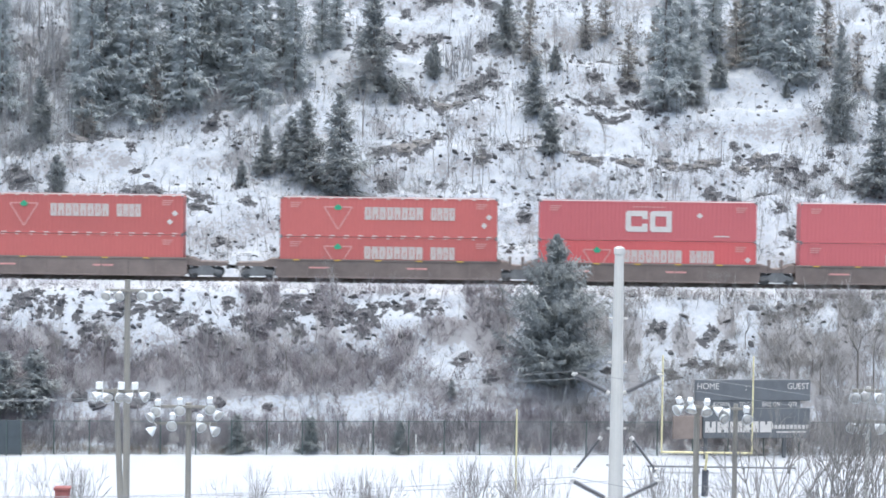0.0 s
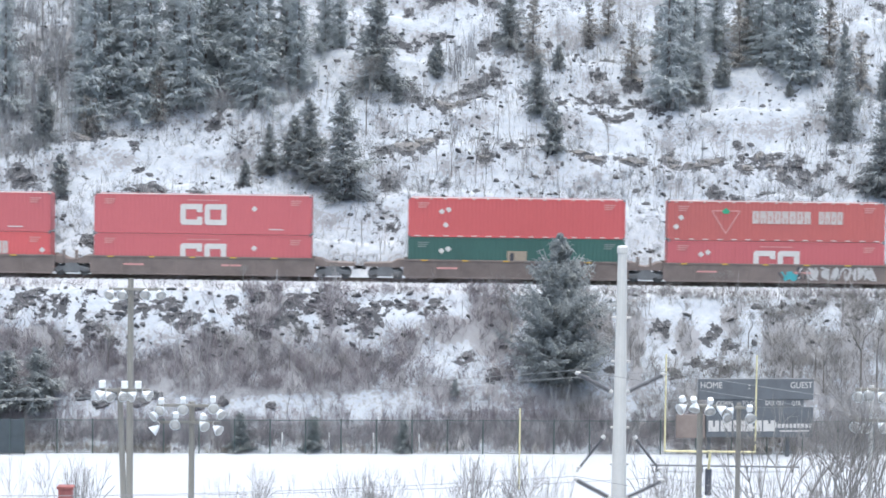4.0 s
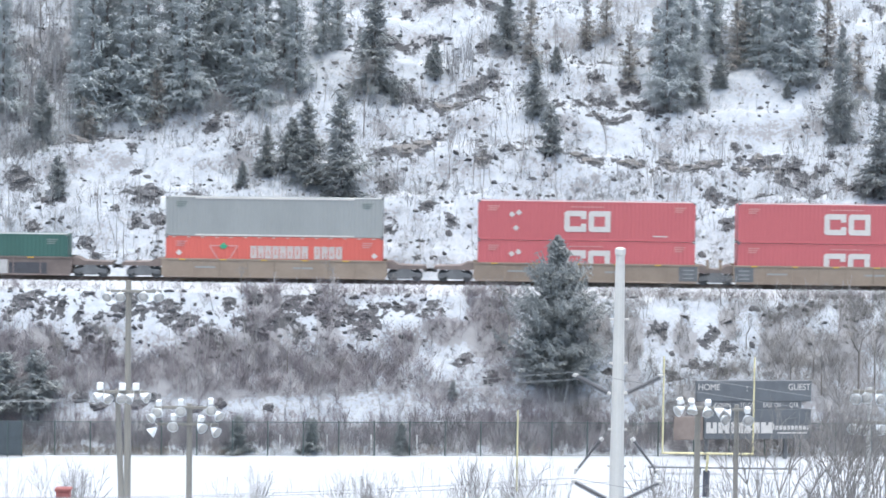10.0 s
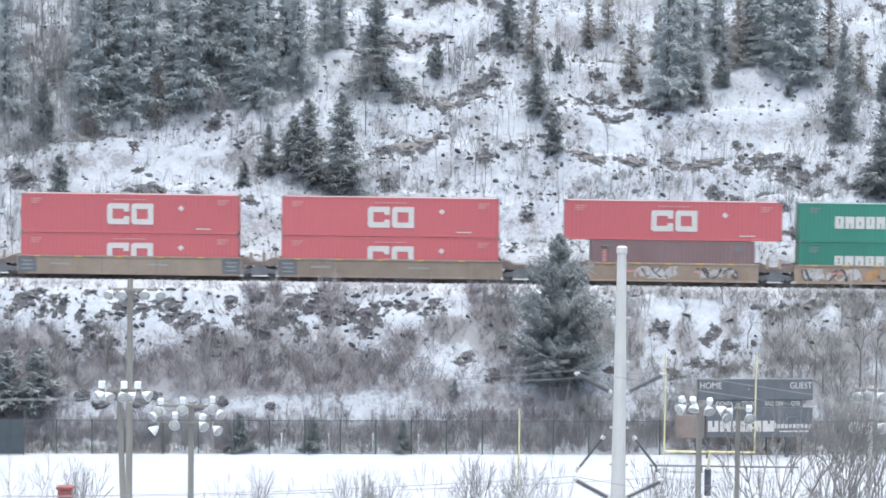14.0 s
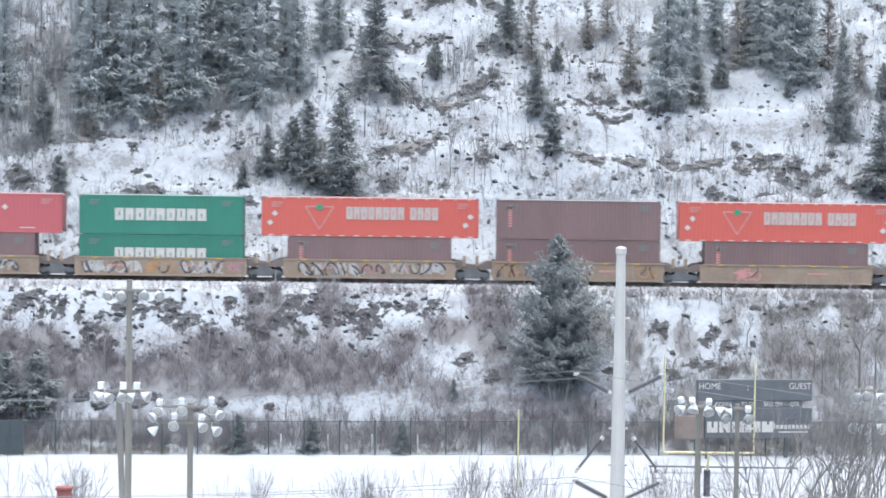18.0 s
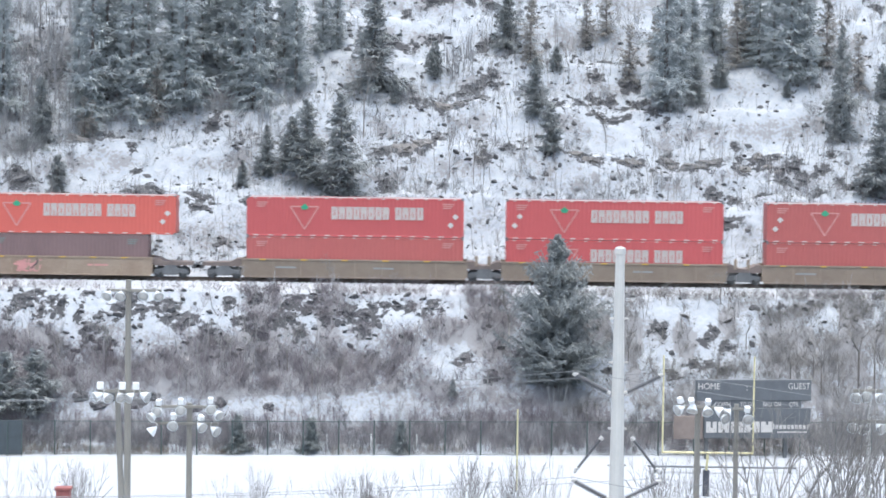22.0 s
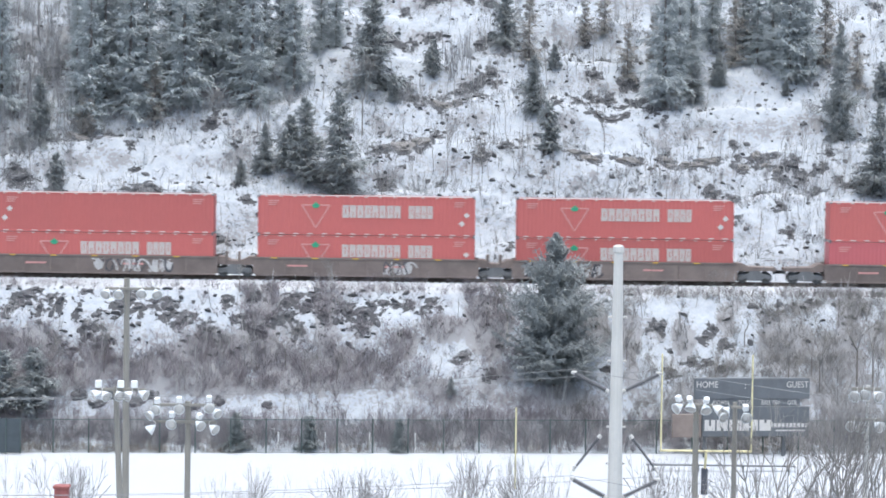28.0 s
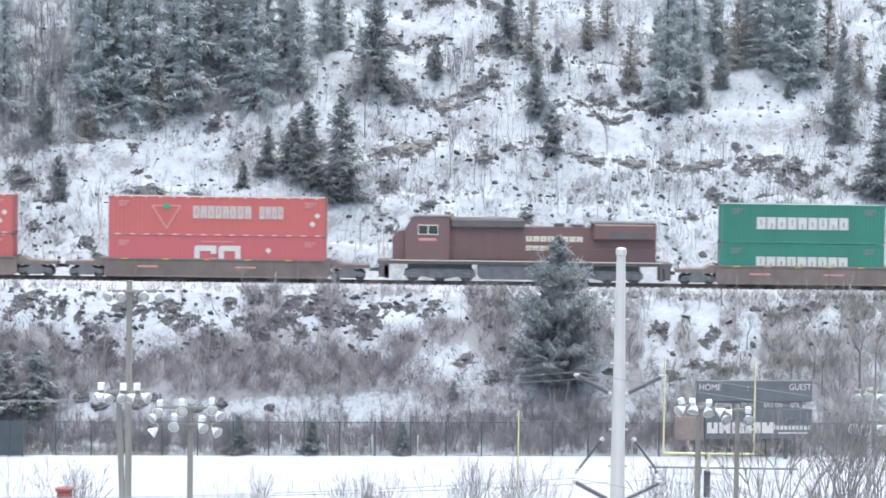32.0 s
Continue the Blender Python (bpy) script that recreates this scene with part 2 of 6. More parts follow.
def capped_material(name, rock0, rock1, snow=(0.345, 0.355, 0.368), lo=0.45, hi=0.62, scale=1.2, patch=0.0, litter=0.0):
    """Rock or soil, with snow where it is flat enough to lie."""
    mt = bpy.data.materials.new(name)
    mt.use_nodes = True
    N, L = mt.node_tree.nodes, mt.node_tree.links
    bs = N["Principled BSDF"]
    bs.inputs["Roughness"].default_value = 0.8
    ge, sp = N.new("ShaderNodeNewGeometry"), N.new("ShaderNodeSeparateXYZ")
    L.new(ge.outputs["Normal"], sp.inputs[0])
    tc = N.new("ShaderNodeTexCoord")
    n1, n2, n3 = (N.new("ShaderNodeTexNoise") for _ in range(3))
    for nd, s, d in ((n1, scale, 6), (n2, scale * 7, 4), (n3, scale * 0.25, 4)):
        nd.inputs["Scale"].default_value, nd.inputs["Detail"].default_value, nd.inputs["Roughness"].default_value = s, d, 0.65
        L.new(tc.outputs["Object"], nd.inputs["Vector"])
    ma = N.new("ShaderNodeMath")
    ma.operation = "MULTIPLY_ADD"
    ma.inputs[1].default_value = 0.8
    L.new(n1.outputs["Fac"], ma.inputs[0])
    L.new(sp.outputs["Z"], ma.inputs[2])
    mb = N.new("ShaderNodeMath")
    mb.operation = "MULTIPLY_ADD"
    mb.inputs[1].default_value = patch
    L.new(n3.outputs["Fac"], mb.inputs[0])
    L.new(ma.outputs[0], mb.inputs[2])
    if litter:
        at, ml = N.new("ShaderNodeAttribute"), N.new("ShaderNodeMath")
        at.attribute_name = "litter"
        ml.operation = "MULTIPLY_ADD"
        ml.inputs[1].default_value = -litter
        L.new(at.outputs["Fac"], ml.inputs[0])
        L.new(mb.outputs[0], ml.inputs[2])
        # broken rock that breaks through the snow, with a ragged edge
        rc, n5, me_, mt_, mk = (N.new(k) for k in ("ShaderNodeAttribute", "ShaderNodeTexNoise", "ShaderNodeMath", "ShaderNodeMapRange", "ShaderNodeMath"))
        rc.attribute_name = "rocky"
        n5.inputs["Scale"].default_value, n5.inputs["Detail"].default_value, n5.inputs["Roughness"].default_value = 1.7, 7, 0.7
        L.new(tc.outputs["Object"], n5.inputs["Vector"])
        me_.operation, mk.operation = "MULTIPLY_ADD", "MULTIPLY_ADD"
        me_.inputs[1].default_value = 3.2
        L.new(n5.outputs["Fac"], me_.inputs[0])
        L.new(rc.outputs["Fac"], me_.inputs[2])
        mt_.inputs["From Min"].default_value, mt_.inputs["From Max"].default_value = 2.14, 2.2
        L.new(me_.outputs[0], mt_.inputs["Value"])
        # none where the attribute is nil
        on, bare = N.new("ShaderNodeMath"), N.new("ShaderNodeMath")
        on.operation, on.use_clamp, bare.operation = "MULTIPLY", True, "MULTIPLY"
        on.inputs[1].default_value = 12.0
        L.new(rc.outputs["Fac"], on.inputs[0])
        L.new(on.outputs[0], bare.inputs[0])
        L.new(mt_.outputs["Result"], bare.inputs[1])
        mk.inputs[1].default_value = -1.0
        L.new(bare.outputs[0], mk.inputs[0])
        L.new(ml.outputs[0], mk.inputs[2])
        mb = mk
    rg = N.new("ShaderNodeMapRange")
    rg.interpolation_type = "SMOOTHSTEP"
    off = 0.4 + patch * 0.5
    rg.inputs["From Min"].default_value, rg.inputs["From Max"].default_value = lo + off, hi + off
    L.new(mb.outputs[0], rg.inputs["Value"])
    rk, mx = N.new("ShaderNodeMix"), N.new("ShaderNodeMix")
    rk.data_type = mx.data_type = "RGBA"
    rk.inputs["A"].default_value, rk.inputs["B"].default_value = (*rock0, 1), (*rock1, 1)
    L.new(n2.outputs["Fac"], rk.inputs["Factor"])
    soil = rk
    if litter:
        soil = N.new("ShaderNodeMix")
        soil.data_type = "RGBA"
        soil.inputs["B"].default_value = (0.036, 0.036, 0.04, 1)
        L.new(bare.outputs[0], soil.inputs["Factor"])
        L.new(rk.outputs["Result"], soil.inputs["A"])
    L.new(soil.outputs["Result"], mx.inputs["A"])
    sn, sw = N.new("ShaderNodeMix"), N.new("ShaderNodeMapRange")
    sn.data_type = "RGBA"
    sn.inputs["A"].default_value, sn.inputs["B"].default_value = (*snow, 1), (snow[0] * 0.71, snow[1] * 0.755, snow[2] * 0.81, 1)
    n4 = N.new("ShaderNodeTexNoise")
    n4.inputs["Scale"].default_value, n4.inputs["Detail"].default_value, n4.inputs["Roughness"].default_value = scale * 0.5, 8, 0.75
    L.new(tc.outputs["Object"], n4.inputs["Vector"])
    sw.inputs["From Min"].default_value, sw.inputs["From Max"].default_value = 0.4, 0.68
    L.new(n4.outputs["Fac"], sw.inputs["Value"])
    # steep snow is tinted darker and bluer in patches: slope shade painted in
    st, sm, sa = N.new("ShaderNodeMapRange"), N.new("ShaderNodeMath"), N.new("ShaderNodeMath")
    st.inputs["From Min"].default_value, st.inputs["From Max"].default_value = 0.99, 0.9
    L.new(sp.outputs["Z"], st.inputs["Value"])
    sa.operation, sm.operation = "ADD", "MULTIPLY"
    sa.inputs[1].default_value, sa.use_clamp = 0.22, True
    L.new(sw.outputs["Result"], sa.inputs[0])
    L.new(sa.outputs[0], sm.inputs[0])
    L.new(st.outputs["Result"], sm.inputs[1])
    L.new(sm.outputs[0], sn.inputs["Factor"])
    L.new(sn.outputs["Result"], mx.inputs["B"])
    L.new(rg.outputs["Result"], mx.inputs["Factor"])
    L.new(mx.outputs["Result"], bs.inputs["Base Color"])
    bp = N.new("ShaderNodeBump")
    bp.inputs["Strength"].default_value, bp.inputs["Distance"].default_value = 0.35, 0.12
    L.new(n2.outputs["Fac"], bp.inputs["Height"])
    L.new(bp.outputs["Normal"], bs.inputs["Normal"])
    return mt


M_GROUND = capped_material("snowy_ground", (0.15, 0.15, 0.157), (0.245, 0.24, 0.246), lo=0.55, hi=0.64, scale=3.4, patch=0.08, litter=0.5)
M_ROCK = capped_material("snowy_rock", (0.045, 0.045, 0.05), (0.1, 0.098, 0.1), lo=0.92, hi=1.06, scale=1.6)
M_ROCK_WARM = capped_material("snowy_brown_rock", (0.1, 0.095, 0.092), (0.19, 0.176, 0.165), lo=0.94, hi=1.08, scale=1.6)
# lighter and greyer than real needles: the haze is put into their base colour
M_NEEDLE = island_material("haze_lightened_needles", (0.275, 0.298, 0.302), (0.315, 0.338, 0.34))
M_NEEDLE_GREEN = island_material("green_spruce_needles", (0.165, 0.177, 0.176), (0.2, 0.212, 0.21))
M_NEEDLE_BROWN = island_material("dry_needles", (0.2, 0.19, 0.175), (0.29, 0.27, 0.25))
M_TWIG = island_material("grey_twigs", (0.17, 0.165, 0.165), (0.36, 0.345, 0.335))
M_TWIG_RED = island_material("reddish_twigs", (0.1, 0.087, 0.097), (0.255, 0.226, 0.238))
M_TWIG_DARK = island_material("dark_twigs", (0.115, 0.108, 0.102), (0.23, 0.217, 0.204))
M_TWIG_BLUE = island_material("blue_grey_twigs", (0.12, 0.122, 0.13), (0.3, 0.3, 0.305))
M_GRASS = island_material("dead_grass", (0.15, 0.125, 0.105), (0.27, 0.23, 0.19))
M_BARK = material("bark", (0.15, 0.13, 0.12), 0.9, 0.4, 3, 25, 0.5)
M_PALE_BARK = material("pale_bark", (0.4, 0.37, 0.34), 0.85, 0.4, 3, 20, 0.3)
M_POLEWOOD = material("weathered_pole_wood", (0.220, 0.207, 0.180), 0.9, 0.3, 1.5, 25, 0.4, streak=1.0)
M_GALV = material("galvanised_steel", (0.455, 0.44, 0.41), 0.55, 0.12, 0.7, 12, 0.1, metal=0.15)
M_DARKINS = material("dark_polymer", (0.091, 0.091, 0.098), 0.6, 0.2)
M_WIRE = material("dull_aluminium_wire", (0.2, 0.2, 0.2), 0.6, 0.1)
M_WHITE = material("white_paint", (0.655, 0.655, 0.638), 0.5, 0.15, 2.0, 20)
M_ALU = material("spun_aluminium", (0.605, 0.622, 0.622), 0.4, 0.15, 2, 15, 0.05)
M_STEEL = material("dark_steel", (0.115, 0.118, 0.122), 0.7, 0.4, 1.5, 15)
M_RAIL = material("rusty_rail", (0.09, 0.065, 0.05), 0.6, 0.4, 3, 30)
M_TIE = material("creosoted_tie", (0.06, 0.05, 0.042), 0.9, 0.35)
M_FENCE = material("dark_green_fence", (0.056, 0.080, 0.077), 0.6, 0.2)
M_YELLOW = material("faded_yellow_paint", (0.540, 0.483, 0.278), 0.6, 0.4, 2.0, 20)
M_BLACK = material("black_panel", (0.092, 0.098, 0.106), 0.5, 0.3, 1.0, 10)
M_BROWNPANEL = material("brown_panel", (0.192, 0.152, 0.131), 0.7, 0.3, 1.0, 10)
M_PAD = material("dark_pad", (0.048, 0.051, 0.064), 0.7, 0.2)
M_BRICK = material("red_brick", (0.246, 0.082, 0.073), 0.85, 0.35, 4, 30, 0.3)
M_WALL = material("grey_siding", (0.396, 0.387, 0.370), 0.8, 0.15)
M_SNOW = material("roof_snow", (0.345, 0.355, 0.368), 0.8, 0.06, 0.8, 6, 0.1)
M_CREAM = material("cream_lettering", (0.508, 0.479, 0.378), 0.6, 0.2)
M_LOGOWHITE = material("white_marking", (0.46, 0.435, 0.405), 0.55, 0.15, 3, 30, 0.03)
M_NAME = material("aged_cream_lettering", (0.4, 0.35, 0.32), 0.6, 0.2, 3, 30, 0.03)
M_LOGOPINK = material("faded_outline", (0.450, 0.210, 0.193), 0.6, 0.2, 3, 30, 0.03)
M_GREENLEAF = material("green_mark", (0.03, 0.25, 0.13), 0.6, 0.2)
M_CT = material("red_container_paint", (0.394, 0.071, 0.071), 0.5, 0.16, 0.35, 8, 0.05, streak=0.8, rnd=0.10, second=(0.376, 0.075, 0.069))
M_CTO = material("orange_red_container_paint", (0.416, 0.082, 0.061), 0.5, 0.14, 0.35, 8, 0.05, streak=0.8, rnd=0.06, second=(0.423, 0.085, 0.064))
M_CTDULL = material("dull_red_container_paint", (0.322, 0.076, 0.068), 0.6, 0.2, 0.35, 8, 0.05, streak=0.8, rnd=0.08, second=(0.289, 0.085, 0.076))
M_CTMID = material("sun_faded_red_container_paint", (0.353, 0.084, 0.075), 0.6, 0.2, 0.35, 8, 0.05, streak=0.8, rnd=0.07, second=(0.317, 0.089, 0.080))
M_STICKER = material("tan_sticker", (0.261, 0.210, 0.153), 0.6, 0.2)
M_FAINT = material("faint_number_paint", (0.145, 0.174, 0.160), 0.7, 0.2)
M_CPRED = material("crimson_container_paint", (0.370, 0.085, 0.091), 0.5, 0.14, 0.35, 8, 0.05, streak=0.8, rnd=0.07, second=(0.374, 0.091, 0.098))
M_GREEN = material("green_container_paint", (0.029, 0.160, 0.109), 0.5, 0.16, 0.35, 8, 0.05, streak=0.8, rnd=0.08)
M_DKGREEN = material("dark_green_container_paint", (0.028, 0.082, 0.066), 0.55, 0.2, 0.35, 8, 0.05, streak=0.8)
M_GREY = material("grey_container_paint", (0.225, 0.233, 0.225), 0.55, 0.12, 0.35, 8, 0.05, streak=0.8)
M_BROWN = material("maroon_container_paint", (0.160, 0.101, 0.098), 0.6, 0.2, 0.35, 8, 0.05, streak=0.8, rnd=0.1)
M_WELL_TAN = material("tan_car_paint", (0.210, 0.166, 0.126), 0.75, 0.35, 0.6, 8, 0.1, second=(0.145, 0.105, 0.080), rnd=0.12)
M_WELL_BROWN = material("brown_car_paint", (0.145, 0.114, 0.101), 0.75, 0.35, 0.6, 8, 0.1, rnd=0.12)
M_WELL_YELLOW = material("yellow_car_paint", (0.261, 0.203, 0.149), 0.75, 0.5, 0.6, 8, 0.1, second=(0.196, 0.130, 0.094), rnd=0.12)
M_GRAF = material("pale_spray_paint", (0.378, 0.363, 0.348), 0.7, 0.3, 2, 10)
M_GRAFPINK = material("pink_spray_paint", (0.334, 0.189, 0.181), 0.7, 0.35, 2, 10)
M_GRAFORANGE = material("orange_spray_paint", (0.348, 0.196, 0.094), 0.7, 0.4, 2, 10)
M_GRAFBLUE = material("turquoise_spray_paint", (0.058, 0.305, 0.326), 0.7, 0.3, 2, 10)
M_GRAFDARK = material("dark_spray_paint", (0.044, 0.044, 0.051), 0.7, 0.3, 2, 10)
M_LOCO = material("red_locomotive_paint", (0.125, 0.07, 0.066), 0.5, 0.3, 0.5, 8, 0.05, second=(0.105, 0.068, 0.066), streak=0.5)
M_LOCODARK = material("sooty_roof", (0.094, 0.082, 0.082), 0.7, 0.3, 0.7, 8)
M_GLASS = material("dark_cab_glass", (0.03, 0.035, 0.04), 0.1, 0.05, bump=0)
M_YELLOWMARK = material("yellow_mark", (0.508, 0.305, 0.029), 0.6, 0.25)

# ---- ground: one sheet to the horizon ----
gx = np.concatenate([-np.geomspace(3000, 62, 26), np.arange(-60, 60.01, 0.4), np.geomspace(62, 3000, 26)])
gy = np.concatenate([-np.geomspace(1500, 20, 14), np.linspace(-10, 200, 64), np.arange(202, 262, 0.33), np.geomspace(263, 4000, 50)])
GX, GY = np.meshgrid(gx, gy)
GZ = height(GX, GY)
nx, ny = len(gx), len(gy)
ii = (np.arange(ny - 1)[:, None] * nx + np.arange(nx - 1)[None]).ravel()
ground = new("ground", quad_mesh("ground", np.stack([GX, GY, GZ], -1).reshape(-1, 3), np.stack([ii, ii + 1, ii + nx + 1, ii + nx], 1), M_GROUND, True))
tagged(ground, "snow-covered field, embankment and rocky hillside", "ground", kind="structure")


def ground_z(x, y):
    return float(height(x, y))


# ---- railway track ----
RAIL_Z, TRACK_Y = 11.14, 221.0
track = thing("railway_track", "straight railway track with dark rails on snowy ballast", "railway track", pose(0, TRACK_Y, RAIL_Z), kind="structure")
for s in (-0.7175, 0.7175):
    g = Geo()
    prof = [(-0.07, -0.18), (0.07, -0.18), (0.07, -0.165), (0.012, -0.14), (0.012, -0.05), (0.036, -0.035), (0.036, 0), (-0.036, 0), (-0.036, -0.035), (-0.012, -0.05), (-0.012, -0.14), (-0.07, -0.165)]
    n = len(prof)
    g.add([(x, s + a, b) for x in (-500, 560) for a, b in prof], [tuple(range(n)), tuple(range(n, 2 * n))] + [(k, (k + 1) % n, n + (k + 1) % n, n + k) for k in range(n)])
    part("rail", g, M_RAIL, track)
g = Geo()
for k in range(-330, 331):
    g.box(k * 0.56 - 0.11, k * 0.56 + 0.11, -1.3, 1.3, -0.36, -0.185)
tagged(part("ties", g, M_TIE, track), "dark wooden ties half sunk in snow", kind="stuff")
g = Geo()
g.add([(x, a, b) for x in (-500, 560) for a, b in [(-3.0, -0.75), (-1.75, -0.215), (1.75, -0.215), (3.0, -0.75)]], [(0, 1, 5, 4), (1, 2, 6, 5), (2, 3, 7, 6), (0, 4, 7, 3), (0, 3, 2, 1), (4, 5, 6, 7)])
part("ballast", g, M_SNOW, track, "crushed stone ballast buried in snow")


# ---- rocks ----
def rock_mesh(seed, mat):
    bm = bmesh.new()
    bmesh.ops.create_icosphere(bm, subdivisions=3, radius=1.0)
    off = Vector((seed * 7.3, seed * 3.1, seed * 1.7))
    for v in bm.verts:
        p = v.co.copy()
        r = 1 + 0.6 * noise.noise(p * 1.2 + off) + 0.5 * noise.noise(p * 2.7 + off) + 0.14 * noise.noise(p * 5.5 + off)
        q = p * max(r, 0.25)
        ax = (Vector((0.2, -0.95, 0.25)) + 0.4 * Vector((noise.noise(off), noise.noise(off * 2), 0))).normalized()
        d = q.dot(ax) - 0.7
        if d > 0:
            q -= ax * d * 0.7
        v.co = q
    me = bpy.data.meshes.new("rock")
    bm.to_mesh(me)
    bm.free()
    me.materials.append(mat)
    return me


ROCKS = [rock_mesh(k, M_ROCK) for k in range(9)]
ROCKS_WARM = [rock_mesh(k + 20, M_ROCK_WARM) for k in range(6)]


def rock(x, y, sx, sz, warm, group):
    me = random.choice(ROCKS_WARM if warm else ROCKS)
    ob = new("rock", me)
    z = ground_z(x, y)
    ob.matrix_basis = Matrix.Translation((x, y, z)) @ Matrix.Rotation(radians(random.uniform(36, 50)), 4, "X") @ Matrix.Rotation(random.uniform(-0.5, 0.5), 4, "Z") @ Matrix.Diagonal((sx, sz * 1.25, min(0.3, sz * 0.8), 1))
    tagged(ob, "brown rock outcrop with snow on its top" if warm else "dark boulder capped with snow", "rock", group)


HILL_ROCKS = [(-35.8, 245.9, 1.68, 0.59), (-31.7, 243.5, 1.26, 0.59), (-33.2, 232.6, 1.05, 0.34), (-33.7, 233.2, 0.34, 0.29), (-23.3, 231.6, 1.18, 0.34), (-18.4, 238.2, 0.59, 0.38), (-19.5, 231.3, 0.42, 0.34), (-16.0, 231.6, 0.42, 0.34), (-24.8, 235.7, 0.21, 0.25), (-24.3, 234.0, 0.25, 0.17), (-26.7, 237.0, 0.5, 0.29), (-4.7, 247.0, 0.92, 0.29), (-3.3, 246.6, 0.38, 0.17), (-2.4, 247.1, 0.25, 0.21), (-1.0, 247.7, 0.59, 0.21), (-0.9, 251.0, 1.01, 0.29), (-3.3, 250.2, 0.29, 0.34), (2.2, 251.1, 0.42, 0.21), (3.7, 251.1, 0.63, 0.25), (3.1, 246.7, 0.34, 0.21), (3.7, 247.1, 0.25, 0.13), (5.5, 246.0, 0.38, 0.38), (1.7, 242.4, 0.71, 0.25), (2.8, 242.6, 0.42, 0.25)]
HILL_ROCKS += [(3.9, 243.3, 0.5, 0.29), (4.3, 242.5, 0.38, 0.29), (2.9, 241.2, 0.59, 0.29), (-2.4, 240.6, 0.84, 0.42), (-3.0, 242.4, 0.5, 0.29), (-4.8, 235.8, 0.71, 0.42), (-0.5, 237.6, 0.29, 0.38), (-0.0, 233.1, 0.21, 0.25), (-4.3, 232.8, 0.59, 0.34), (11.1, 241.3, 0.5, 0.21), (12.0, 241.9, 0.25, 0.25), (12.7, 241.7, 0.34, 0.25), (13.7, 241.8, 0.34, 0.29), (14.7, 240.9, 0.25, 0.34), (15.6, 241.6, 0.34, 0.21), (16.3, 241.8, 0.34, 0.21), (12.6, 239.9, 0.42, 0.21), (13.8, 239.5, 0.84, 0.21), (14.8, 239.6, 0.25, 0.17), (16.8, 240.4, 0.55, 0.34), (17.6, 240.0, 0.5, 0.17), (14.9, 243.2, 0.34, 0.29), (15.8, 243.2, 0.29, 0.34), (12.4, 243.5, 0.46, 0.29)]
HILL_ROCKS += [(13.3, 245.7, 0.38, 0.21), (9.1, 240.3, 0.59, 0.25), (8.5, 247.1, 0.21, 0.29), (11.8, 247.6, 0.29, 0.46), (26.5, 235.8, 0.42, 0.21), (26.8, 233.9, 0.67, 0.25), (27.7, 235.0, 0.5, 0.29), (28.1, 235.5, 0.34, 0.17), (28.6, 234.2, 0.63, 0.25), (30.0, 234.5, 0.42, 0.21), (31.0, 235.6, 0.25, 0.25), (23.6, 235.5, 0.25, 0.17), (23.3, 236.9, 0.25, 0.21), (5.1, 235.9, 0.5, 0.25), (8.3, 235.2, 0.59, 0.25), (21.3, 232.3, 0.5, 0.21), (22.8, 231.9, 0.46, 0.21), (29.6, 232.6, 0.34, 0.25), (31.4, 233.1, 0.42, 0.25), (32.3, 232.7, 0.5, 0.25), (33.6, 233.0, 0.42, 0.21), (36.8, 251.4, 0.38, 0.34), (21.5, 232.0, 0.25, 0.21), (25.0, 232.0, 0.42, 0.21)]
GAP_ROCKS = [(-30.6, 230.9, 1.0, 0.42), (-23.0, 230.8, 0.91, 0.54), (-22.0, 228.8, 0.46, 0.46), (-27.4, 227.2, 0.5, 0.37), (-26.6, 226.3, 0.37, 0.29), (-19.0, 230.0, 0.75, 0.25), (-18.7, 231.0, 0.5, 0.29), (-23.8, 228.8, 0.25, 0.21), (-25.5, 229.9, 0.21, 0.17), (-16.9, 227.2, 0.37, 0.29), (-15.2, 230.0, 0.5, 0.29), (-11.6, 229.6, 0.42, 0.25), (-1.1, 230.2, 0.5, 0.33), (0.7, 229.0, 0.42, 0.33), (6.4, 229.6, 0.37, 0.25), (19.4, 229.8, 0.42, 0.29), (22.2, 229.1, 0.58, 0.29), (26.4, 230.2, 0.37, 0.25), (26.9, 228.1, 0.37, 0.33), (33.4, 229.5, 0.37, 0.25), (-4.1, 228.9, 0.37, 0.25), (-31.7, 228.5, 0.37, 0.25)]
WARM_ROCKS = [(-28.8, 236.7, 1.51, 0.38), (-3.0, 236.1, 1.26, 0.55), (-1.6, 236.6, 0.84, 0.55), (0.1, 240.5, 1.26, 0.34), (1.3, 240.7, 0.59, 0.29), (10.6, 235.5, 0.67, 0.29), (11.8, 235.0, 0.84, 0.29), (14.0, 235.4, 0.38, 0.17), (15.1, 235.3, 0.97, 0.38), (18.4, 235.1, 0.67, 0.29), (20.1, 234.5, 1.18, 0.42), (21.1, 234.9, 0.84, 0.38), (21.8, 235.2, 0.42, 0.21), (23.9, 234.6, 0.63, 0.34), (25.1, 235.7, 0.42, 0.46), (25.7, 235.0, 0.59, 0.21), (26.6, 234.6, 0.34, 0.25), (3.1, 235.0, 0.5, 0.17), (17.8, 235.9, 0.59, 0.38)]
